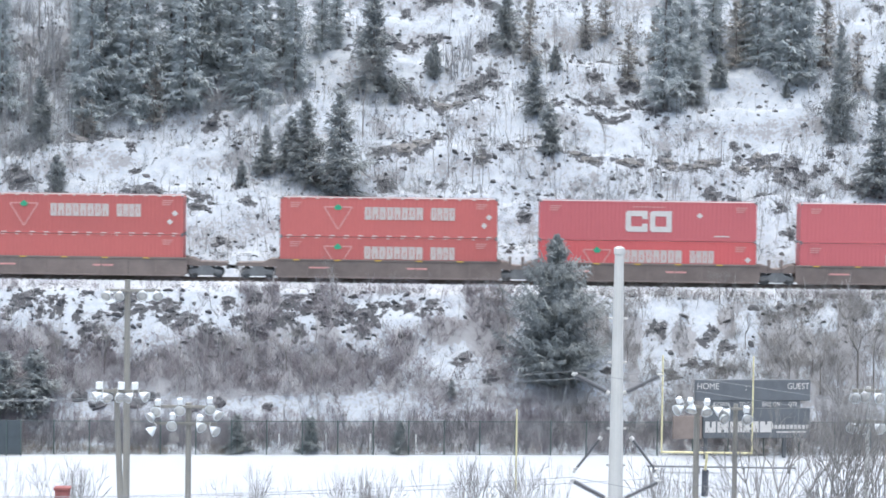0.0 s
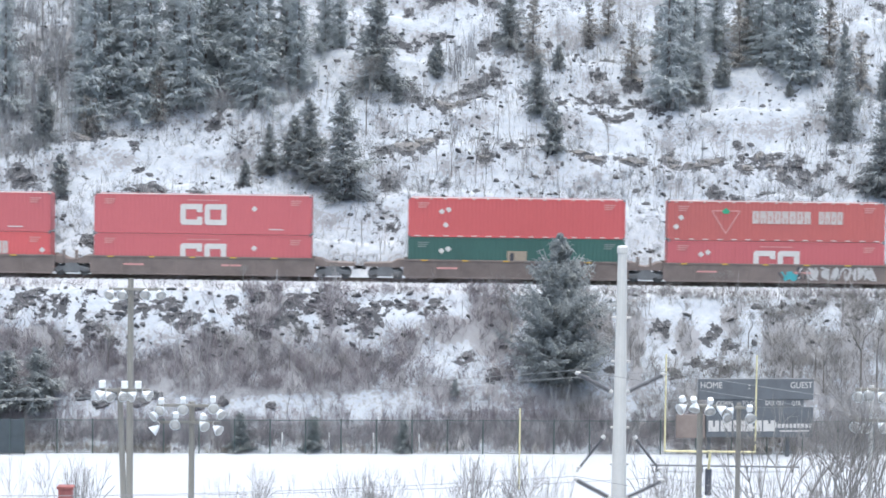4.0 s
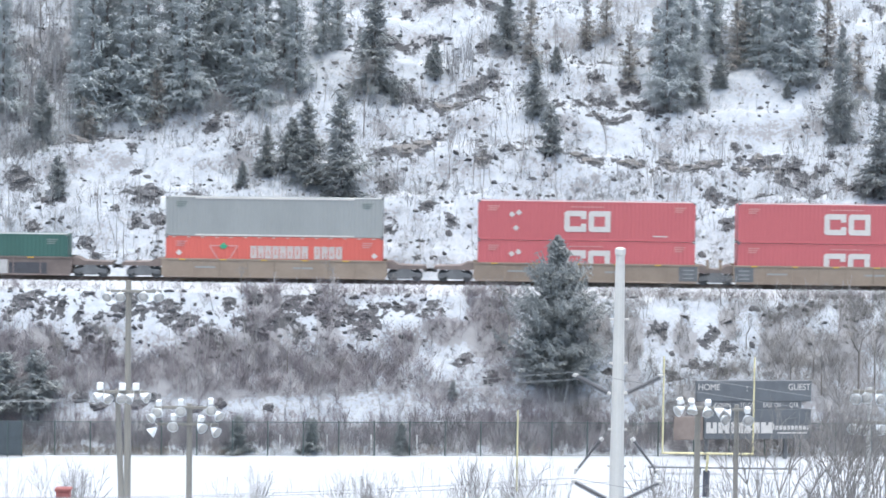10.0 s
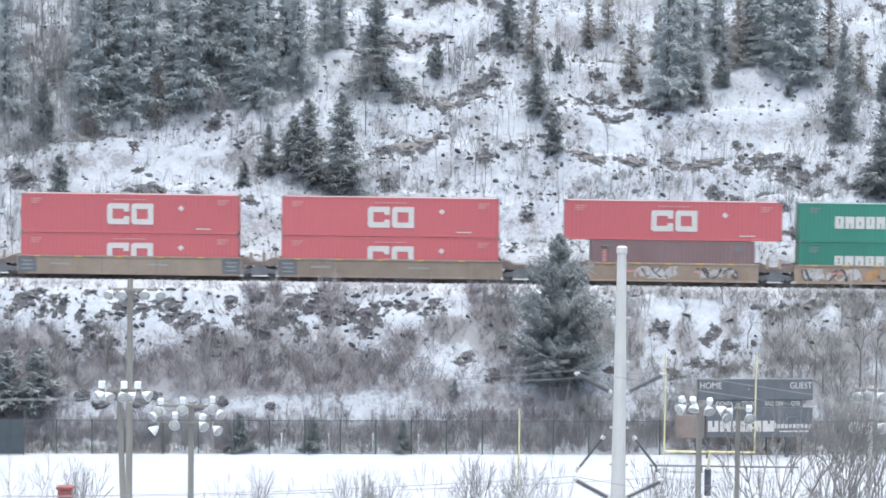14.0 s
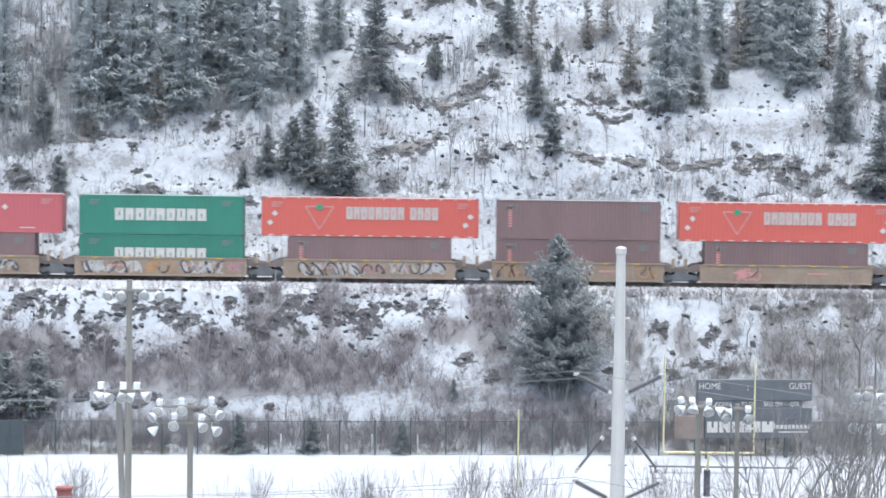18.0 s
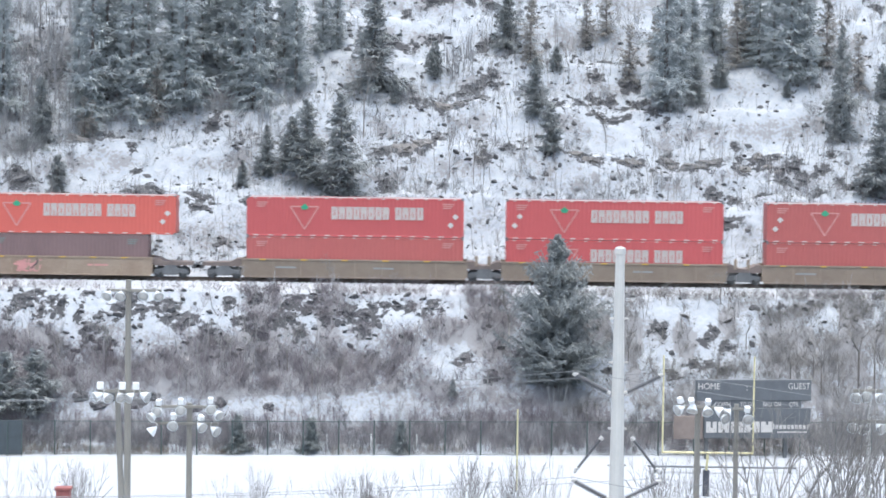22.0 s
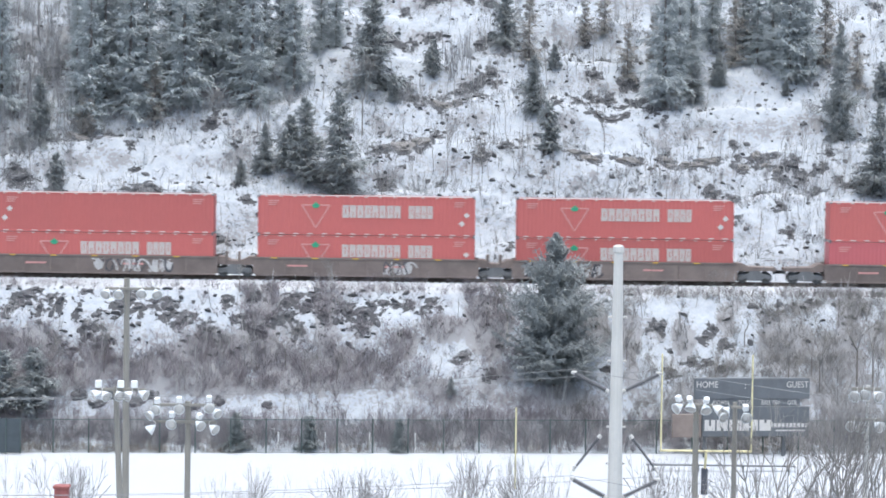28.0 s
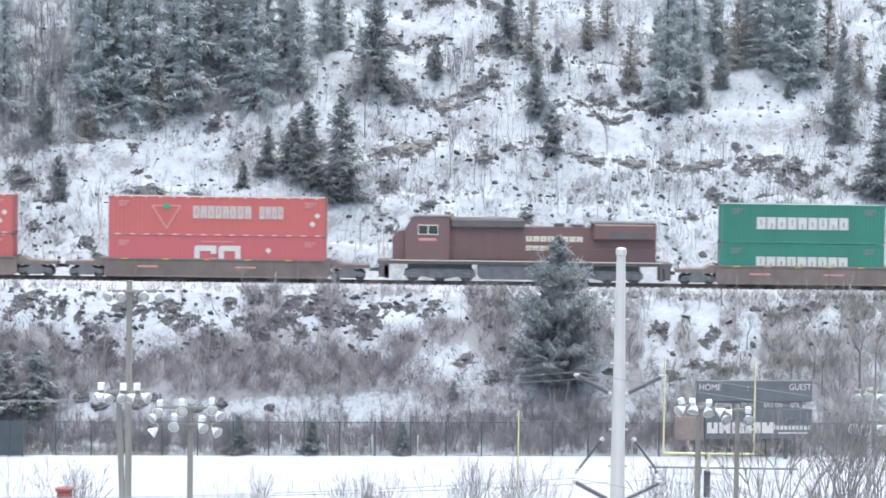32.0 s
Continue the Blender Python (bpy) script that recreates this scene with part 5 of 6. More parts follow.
for z, sides in ((17.2, 1), (14.3, 1), (11.4, 1)):
    for s in (-1, 1):
        insulator((0.28 * s - 0.02, 0, z - pz), (1.14 * s, 0, z - pz + 0.44), 0.085, power)
for s in (-1, 1):
    insulator((0.46 * s, 0.05, 15.88 - pz), (1.1 * s, 0.05, 15.05 - pz), 0.05, power)


def wire(label, pts, r=0.0075):
    tagged(new("overhead_wire", Geo().path(pts, r, 5).mesh("overhead_wire", M_WIRE)), label, "wire", "overhead wires")


def sag(a, b, s, n=24):
    a, b = Vector(a), Vector(b)
    return [a + (b - a) * (k / n) - Vector((0, 0, 4 * s * (k / n) * (1 - k / n))) for k in range(n + 1)]


for s in (-1, 1):
    for z in (17.75, 14.85, 11.95):
        tip = (px + 1.18 * s, 80.0, z)
        wire("thin overhead power wire sagging from the steel pole", sag(tip, (px - 64 - (0 if s < 0 else 3), 110, z - 1.25), 1.95))
        wire("thin overhead power wire sagging from the steel pole", sag(tip, (px + 45 + 2 * s, 60, z - 1.2), 1.0))

# brick chimney on the roof of a house below
house = thing("house", "grey house with a snowy roof and a red brick chimney", "house", pose(-11.5, 90, 0))
hz = ground_z(-11.5, 90)
part("walls", Geo().extrude([(-5, hz - 0.5), (5, hz - 0.5), (5, 9.0), (0, 11.6), (-5, 9.0)], -4, 4), M_WALL, house)
for s in (-1, 1):
    part("roof", Geo().extrude([(0, 11.62), (5.6 * s, 8.7), (5.6 * s, 8.95), (0, 11.9)], -4.5, 4.5), M_SNOW, house, "snow-covered roof slope")
ch = part("chimney", Geo().box(-0.21, 0.21, -0.21, 0.21, 11.0, 12.95, 0.01), M_BRICK, house, "red brick chimney")
part("chimney_cap", Geo().box(-0.25, 0.25, -0.25, 0.25, 12.954, 13.05, 0.015), M_BRICK, ch)

# ---- train ----
MOVING = []  # (thing, x at the start, y, z)


def corrugated(ln, hgt, wid, pitch):
    """Ribbed side walls, plain ends and roof: one closed shell."""
    g = Geo()
    n = int((ln - 0.5) / pitch)
    xs = [0.02]
    for k in range(n):
        a = 0.25 + k * (ln - 0.5) / n
        w = (ln - 0.5) / n
        xs += [a, a + 0.3 * w, a + 0.5 * w, a + 0.8 * w]
    xs += [ln - 0.02]
    dep = [0.0] + [0.0, 0.0, 0.014, 0.014] * n + [0.0]
    vs = []
    for x, d in zip(xs, dep):
        vs += [(x, -wid / 2 + d, 0.1), (x, -wid / 2 + d, hgt - 0.08), (x, wid / 2 - d, hgt - 0.08), (x, wid / 2 - d, 0.1)]
    m = len(xs)
    fs = [(4 * k + j, 4 * k + (j + 1) % 4, 4 * k + 4 + (j + 1) % 4, 4 * k + 4 + j) for k in range(m - 1) for j in range(4)]
    return g.add(vs, fs + [(0, 1, 2, 3), (4 * m - 4, 4 * m - 3, 4 * m - 2, 4 * m - 1)])


SHELLS = {}


def shared(key, make, mat, smooth=False):
    """Mesh data that alike pieces share, one for each paint."""
    if (key, mat.name) not in SHELLS:
        SHELLS[key, mat.name] = make().mesh(key[0], mat, smooth)
    return SHELLS[key, mat.name]


def diamond(g, x, z, s, y):
    g.add([(x - s, y, z), (x, y, z - s), (x + s, y, z), (x, y, z + s), (x - s, y + 0.02, z), (x, y + 0.02, z - s), (x + s, y + 0.02, z), (x, y + 0.02, z + s)],
          [(0, 1, 2, 3), (4, 7, 6, 5), (0, 4, 5, 1), (1, 5, 6, 2), (2, 6, 7, 3), (3, 7, 4, 0)])
    return g


def ring(g, x0, x1, z0, z1, t, y, gap=0.0):
    """A rounded square outline; gap leaves its right side open."""
    c = 0.16
    g.extrude([(x0, z0 + c), (x0 + c, z0), (x1, z0), (x1, z0 + t), (x0 + t, z0 + t), (x0 + t, z1 - t), (x1, z1 - t), (x1, z1), (x0 + c, z1), (x0, z1 - c)], y, y + 0.02)
    if gap > 0:
        g.box(x1 - t, x1, y, y + 0.02, z0 + t, z0 + t + (z1 - z0 - 2 * t - gap) / 2).box(x1 - t, x1, y, y + 0.02, z1 - t - (z1 - z0 - 2 * t - gap) / 2, z1 - t)
    else:
        g.box(x1 - t, x1, y, y + 0.02, z0 + t, z1 - t)
    return g


def blocks(parent, name, x0, x1, z0, z1, n, y, mat, gaps=()):
    """A row of plain upright blocks in place of a brand's name."""
    w = (x1 - x0) / n
    for k in range(n):
        if k in gaps:
            continue
        a, b = x0 + k * w, x0 + k * w + w * 0.86
        key = (name, round(w, 3), round(z1 - z0, 3), k % 3)

        def make(w=w, h=z1 - z0, v=k % 3):
            g = Geo()
            ww = w * 0.86
            lo, hi = ((0.3, 0.8), (0.0, 0.45), (0.22, 0.62))[v]
            g.box(0, ww * 0.44, 0, 0.02, 0, h).box(ww * 0.57, ww, 0, 0.02, 0, h).box(ww * 0.44, ww * 0.57, 0, 0.02, h * hi, h)
            if lo:
                g.box(ww * 0.44, ww * 0.57, 0, 0.02, 0, h * lo)
            return g
        part(name, shared(key, make, mat), None, parent, m=Matrix.Translation((a, y, z0)))


def container(x, low, style, mat, label, ln=16.15, wide_gap=False, marks="r", hgt=2.9):
    """A freight container, its left lower edge at x when the clip starts; low: in the well, else stacked on top."""
    wid = 2.6 if ln > 14 else 2.44
    y0 = -wid / 2
    c = thing("freight_container", label, "container", group="containers of the train")
    z = RAIL_Z + (0.3 if low else 3.235)
    MOVING.append((c, x, TRACK_Y - 1.3 + wid / 2, z))
    part("shell", shared(("shell", ln, hgt), lambda: corrugated(ln, hgt, wid, 0.3 if ln > 14 else 0.28), mat), None, c)
    part("top_rail", shared(("top_rail", ln, hgt), lambda: Geo().box(0.15, ln - 0.15, y0 - 0.012, y0 + 0.05, hgt - 0.11, hgt, 0.008).box(0.15, ln - 0.15, -y0 - 0.05, -y0 + 0.012, hgt - 0.11, hgt, 0.008), mat), None, c)
    part("bottom_rail", shared(("bottom_rail", ln), lambda: Geo().box(0.15, ln - 0.15, y0 - 0.012, y0 + 0.06, 0.0, 0.15, 0.008).box(0.15, ln - 0.15, -y0 - 0.06, -y0 + 0.012, 0.0, 0.15, 0.008), mat), None, c)
    for a in (0.0, ln - 0.15):
        for b in (y0 - 0.014, -y0 - 0.15):
            part("corner_post", shared(("corner_post", hgt), lambda: Geo().box(0, 0.15, 0, 0.164, 0.12, hgt - 0.12, 0.01), mat), None, c, m=Matrix.Translation((a, b, 0)))
            for zz in (0.0, hgt - 0.118):
                part("corner_casting", shared(("corner_casting",), lambda: Geo().box(-0.008, 0.17, -0.008, 0.17, 0.0, 0.118, 0.012), M_STEEL), None, c, m=Matrix.Translation((a - 0.006, b, zz)))
    part("roof", shared(("roof", ln, hgt), lambda: Geo().box(0.16, ln - 0.16, y0 + 0.055, -y0 - 0.055, hgt - 0.075, hgt - 0.02, 0.01), M_GREY), None, c, "weathered grey roof sheet")
    for s in (0, 1):
        part("end_door", shared(("end_door", hgt), lambda: Geo().box(0, 0.03, -0.55, 0.55, 0.16, hgt - 0.14, 0.01), mat), None, c, m=Matrix.Translation((ln - 0.018, -0.57 + 1.14 * s, 0)))
    yf = y0 - 0.028
    if style == "triangle":
        zt = hgt - 0.68
        xc = 4.3
        tri = Geo()
        for p, q in (((xc - 1.05, zt), (xc + 1.05, zt)), ((xc - 1.05, zt), (xc, zt - 1.68)), ((xc + 1.05, zt), (xc, zt - 1.68))):
            d = Vector((q[0] - p[0], q[1] - p[1])).normalized() * 0.05
            tri.extrude([(p[0] - d.y, p[1] + d.x), (p[0] + d.y, p[1] - d.x), (q[0] + d.y, q[1] - d.x), (q[0] - d.y, q[1] + d.x)], yf, yf + 0.02)
        part("triangle_mark", tri, M_LOGOPINK, c, "pale triangle outline")
        part("green_mark", Geo().extrude([(xc - 0.3, zt - 0.03), (xc - 0.16, zt - 0.22), (xc + 0.16, zt - 0.22), (xc + 0.3, zt - 0.03), (xc + 0.14, zt + 0.12), (xc, zt + 0.24), (xc - 0.14, zt + 0.12)], yf - 0.012, yf + 0.014), M_GREENLEAF, c, "small green mark")
        if wide_gap:
            blocks(c, "name_block", 6.28, 10.68, hgt - 1.6, hgt - 0.66, 8, yf, M_NAME)
            blocks(c, "name_block", 11.22, 13.05, hgt - 1.6, hgt - 0.66, 4, yf, M_NAME)
        else:
            blocks(c, "name_block", 6.3, 10.66, hgt - 1.6, hgt - 0.66, 8, yf, M_NAME)
            blocks(c, "name_block", 11.05, 13.2, hgt - 1.6, hgt - 0.66, 4, yf, M_NAME)
    elif style == "rings":
        z0, z1 = hgt - 2.24, hgt - 0.68
        part("ring_mark", ring(Geo(), 6.4, 8.03, z0, z1, 0.4, yf, 0.34), M_LOGOWHITE, c, "white block mark")
        part("ring_mark", ring(Geo(), 8.2, 9.83, z0, z1, 0.4, yf), M_LOGOWHITE, c, "white block mark")
        part("small_line", Geo().box(6.9, 9.3, yf, yf + 0.02, hgt - 0.42, hgt - 0.35), M_LOGOPINK, c)
        if low is False:
            part("small_line", Geo().box(13.0, 14.1, yf, yf + 0.02, 0.34, 0.42), M_LOGOWHITE, c)
    elif style == "wordblocks":
        blocks(c, "name_block", 2.65, 9.55, hgt - 1.86, hgt - 0.96, 9, yf, M_LOGOWHITE)
    if marks:
        spots = {"r": [(ln - 0.62, 1.32), (ln - 0.98, 1.95)], "l": [(0.98, 1.22), (0.62, 1.9)], "m": [(11.9, 1.0)], "d": [(2.5, 1.0), (3.0, 0.85), (2.8, 2.0)]}
        for kind in marks:
            for dx, dz in spots.get(kind, ()):
                part("hazard_diamond", shared(("hazard_diamond",), lambda: diamond(Geo(), 0, 0, 0.23, 0), M_LOGOWHITE), None, c, "small white diamond placard", m=Matrix.Translation((dx, yf, hgt - dz)))
        if "t" in marks:
            g = Geo()
            for k in range(int(ln / 1.06)):
                g.box(0.5 + k * 1.06, 0.5 + k * 1.06 + 0.4, y0 - 0.02, y0 - 0.005, 0.05, 0.12)
                g.box(0.5 + k * 1.06, 0.5 + k * 1.06 + 0.22, y0 - 0.02, y0 - 0.005, hgt - 0.09, hgt - 0.03)
            tagged(part("reflective_tape", g, M_LOGOWHITE, c, "pale reflective tape along the rails"), kind="stuff")
    if mat is M_GREY:
        for zz in (0.02, hgt - 0.13):
            part("edge_strip", Geo().box(2.2, 14.0, y0 - 0.03, y0 - 0.014, zz, zz + 0.12), M_LOGOWHITE, c, "pale strip along the edge")
        part("end_box", Geo().box(-0.42, -0.02, y0 + 0.1, y0 + 1.4, hgt - 1.0, hgt - 0.05, 0.03), M_WHITE, c, "white box on the end wall")
    if mat is M_DKGREEN:
        tag = part("sticker", Geo().box(7.4, 8.85, yf, yf + 0.02, hgt - 1.85, hgt - 0.95), M_STICKER, c, "tan sticker panel")
        part("sticker_bar", Geo().box(7.6, 7.9, yf - 0.008, yf + 0.002, hgt - 1.7, hgt - 1.1), M_GRAFDARK, tag)
    # unreadable number rows
    faded = M_LOGOPINK if mat in (M_CT, M_CTO, M_CTMID, M_CTDULL, M_CPRED) else M_FAINT
    for k in range(3):
        for dx in (0.75, ln - 1.55):
            part("number_bar", shared(("number_bar", k), lambda: Geo().box(0, 0.82 - 0.11 * k, 0, 0.015, 0, 0.08), faded), None, c, m=Matrix.Translation((dx, yf, hgt - 0.42 - k * 0.15)))
    if mat is M_BROWN:
        for k in range(8):
            part("number_bar", shared(("number_bar", 9), lambda: Geo().box(0, 0.3, 0, 0.015, 0, 0.14), M_LOGOPINK), None, c, m=Matrix.Translation((0.85, yf, hgt - 0.6 - 0.2 * k)))
    return c


WHEEL_PROF = [(0.1, -0.08), (0.14, -0.08), (0.16, -0.03), (0.36, -0.02), (0.37, -0.07), (0.42, -0.07), (0.425, 0.05), (0.46, 0.055), (0.46, 0.08), (0.36, 0.08), (0.34, 0.03), (0.12, 0.05)]
WHEELS = []  # rotating wheelsets: (part, radius)


def truck(parent, x, gauge=True):
    """A two-axle freight truck, its middle at x over the rail."""
    t = part("truck", shared(("truck",), lambda: truck_frame(), M_STEEL), None, parent, "black cast-steel truck", m=Matrix.Translation((x, 0, 0)))
    for s in (-0.9, 0.9):
        w = part("wheelset", shared(("wheelset",), lambda: wheelset(), M_STEEL, False), None, t, m=Matrix.Translation((s, 0, 0.42)))
        WHEELS.append((w, 0.42))
    return t


def truck_frame():
    g = Geo()
    for s in (-1, 1):
        y = 1.0 * s
        g.extrude([(-1.25, 0.36), (-1.25, 0.62), (-0.6, 0.72), (-0.35, 0.95), (0.35, 0.95), (0.6, 0.72), (1.25, 0.62), (1.25, 0.36), (1.1, 0.3), (0.7, 0.42), (0.45, 0.22), (-0.45, 0.22), (-0.7, 0.42), (-1.1, 0.3)], y - 0.08, y + 0.08)
        for k in (-0.2, 0, 0.2):
            g.tube((k, y - 0.1 * s, 0.42), (k, y - 0.1 * s, 0.8), 0.08, n=8)
        for k in (-0.9, 0.9):
            g.tube((k, y - 0.1, 0.42), (k, y + 0.13, 0.42), 0.13, n=10)
    return g.box(-0.22, 0.22, -1.0, 1.0, 0.55, 0.9, 0.03)


def wheelset():
    g = Geo().tube((0, -0.9, 0), (0, 0.9, 0), 0.08, n=10)
    for s in (-1, 1):
        prof = [(r * 0.92, h * (-s)) for r, h in WHEEL_PROF]
        g.lathe(prof, (0, 0.73 * s, 0), "y", 20)
    return g


def graffiti(parent, x0, x1, z0, z1, seed, mat):
    """Sprayed loops and strokes that spell nothing."""
    r = random.Random(seed)
    n = max(2, int((x1 - x0) / 0.8))
    w = (x1 - x0) / n
    for k in range(n):
        xa, h = x0 + k * w, z1 - z0
        if r.random() < 0.6:
            m = 12
            blob = [(xa + w * (0.5 + 0.46 * math.cos(6.283 * j / m) * r.uniform(0.8, 1.1)), z0 + h * (0.5 + 0.4 * math.sin(6.283 * j / m) * r.uniform(0.75, 1.15))) for j in range(m)]
            part("graffiti_patch", Geo().extrude(blob, -1.364 - 0.002 * (k % 2), -1.352), mat, parent)
        for j in range(3):
            a0, turn, wide, low = r.uniform(0, 6.28), r.choice((-1, 1)) * r.uniform(1.5, 5.0), r.uniform(0.35, 0.85), r.uniform(0.35, 0.65)
            pts = [(xa + w * (low + wide * math.cos(a0 + turn * q / 9) * (1 - 0.06 * q)), 0, z0 + h * (0.5 + 0.46 * math.sin(a0 * 2 + turn * q / 7))) for q in range(10)]
            g = Geo().path(pts, r.uniform(0.04, 0.075), 6)
            g.v = [(x, -1.374 - 0.004 * j + y * 0.12, z) for x, y, z in g.v]
            part("graffiti_line", g, M_GRAFDARK if j and r.random() < 0.5 else mat, parent)


def well_car(x, ln, left, right, mat, label, graf=(), yellow=0):
    """A well car whose well holds a container of length ln that starts at x. left, right: 'end' (own truck and coupler) or 'joint' (a shared truck at the right)."""
    c = thing("well_car", label, "rail car", group="well cars of the train")
    MOVING.append((c, x, TRACK_Y, RAIL_Z))
    a, b = -0.32, ln + 0.32
    side = lambda s: Geo().extrude([(a, 1.52), (a, 0.35), (a + 0.15, 0.2), (b - 0.15, 0.2), (b, 0.35), (b, 1.52)], s * 1.345 - 0.012, s * 1.345 + 0.012)
    for s in (-1, 1):
        sd = part("side_sill", shared(("side_sill", ln, s), lambda: side(s), mat), None, c)
        part("top_chord", shared(("top_chord", ln, s), lambda: Geo().box(a, b, s * 1.37 - 0.04, s * 1.37 + 0.04, 1.42, 1.55, 0.01), mat), None, sd)
        part("bottom_chord", shared(("bottom_chord", ln, s), lambda: Geo().box(a + 0.15, b - 0.15, s * 1.36 - 0.05, s * 1.36 + 0.05, 0.14, 0.26, 0.01), mat), None, sd)
        for k in range(1, int(ln / 1.9)):
            part("side_post", shared(("side_post", s), lambda: Geo().box(-0.045, 0.045, s * 1.372 - 0.025, s * 1.372 + 0.025, 0.265, 1.415, 0.008), mat), None, sd, m=Matrix.Translation((k * ln / int(ln / 1.9), 0, 0)))
    part("well_floor", shared(("well_floor", ln), lambda: Geo().box(0.6, ln - 0.6, -1.3, 1.3, 0.18, 0.27).box(a, a + 0.06, -1.3, 1.3, 0.7, 1.45).box(b - 0.06, b, -1.3, 1.3, 0.7, 1.45), mat), None, c)
    for sgn, x0, kind in ((-1, a, left), (1, b, right)):
        out = 1.35 if kind == "joint" else 2.95
        p = part("end_platform", shared(("end_platform", out, sgn), lambda: Geo().extrude([(0, 0.95), (sgn * 0.5, 0.9), (sgn * out, 0.95), (sgn * out, 1.18), (sgn * 0.9, 1.24), (sgn * 0.4, 1.5), (0, 1.5)], -1.05, 1.05), M_WELL_BROWN), None, c, m=Matrix.Translation((x0, 0, 0)))
        if kind == "joint" and mat is M_WELL_TAN and x < 200:
            rx = x0 - 1.5 if sgn > 0 else x0 + 0.1
            # no opening is cut: a flat dark panel paints its shade on the sill
            rec = part("end_recess", shared(("end_recess",), lambda: Geo().box(0, 1.4, -1.385, -1.36, 0.3, 1.4), M_STEEL), None, c, "flat dark panel standing for the shaded ladder opening in the side sill", m=Matrix.Translation((rx, 0, 0)))
            for k in range(3):
                part("rung", shared(("rung",), lambda: Geo().box(0.3, 1.1, -1.4, -1.386, 0, 0.07), M_GREY), None, rec, m=Matrix.Translation((0, 0, 0.5 + 0.3 * k)))
        if kind == "end":
            truck(c, x0 + sgn * 1.35)
            part("coupler", shared(("coupler", sgn), lambda: Geo().box(min(0, sgn * 0.75), max(0, sgn * 0.75), -0.14, 0.14, 0.72, 0.98, 0.03).box(min(sgn * 0.55, sgn * 0.8), max(sgn * 0.55, sgn * 0.8), -0.24, 0.24, 0.68, 1.02, 0.04), M_STEEL), None, p, m=Matrix.Translation((sgn * out, 0, 0)))
            for s in (-1, 1):
                part("handrail", shared(("handrail", sgn, s), lambda: Geo().path([(sgn * 2.0, 1.03 * s, 1.1), (sgn * 2.0, 1.1 * s, 1.75), (sgn * 2.8, 1.1 * s, 1.75), (sgn * 2.8, 1.03 * s, 1.1)], 0.025, 6), M_STEEL), None, p)
        elif sgn > 0:
            truck(c, x0 + 1.29)
            for dx in (0.55, 1.5):
                part("crossover_step", shared(("crossover_step",), lambda: Geo().box(0, 0.22, -1.12, -1.0, 1.14, 1.92, 0.02), mat), None, p, m=Matrix.Translation((dx, 0, 0)))
    for k in range(5):
        part("reflector", shared(("reflector",), lambda: Geo().box(0, 0.45, -1.42, -1.405, 1.44, 1.52), M_YELLOWMARK), None, c, "yellow reflector strip", m=Matrix.Translation((1.0 + k * ln / 5.3, 0, 0)))
    for k in range(2):
        part("number_bar", shared(("number_bar", 5), lambda: Geo().box(0, 1.5, -1.368, -1.352, 0.85, 0.98), M_LOGOPINK if mat is not M_WELL_TAN else M_GREY), None, c, m=Matrix.Translation((2.2 + k * ln * 0.45, 0, 0)))
    for seed, (x0, x1, z0, z1, gm) in enumerate(graf):
        graffiti(c, x0, x1, z0, z1, seed + int(x), gm)
    return c


CT_L, CT_LO, CT_LD = "red freight container with a triangle mark and white blocks", "orange-red freight container with a triangle mark and white blocks", "dull red freight container with a triangle mark and white blocks"
CP_L, PLAIN_L = "crimson freight container with large white block marks", "plain red freight container without large marks"
BR_L, EV_L = "maroon ribbed forty-foot freight container", "green freight container with a row of white blocks"
TAN_L, BRN_L, YEL_L = "tan-brown well car with black trucks", "dark brown well car with black trucks", "rusty yellow well car with pale graffiti"
U, D = False, True
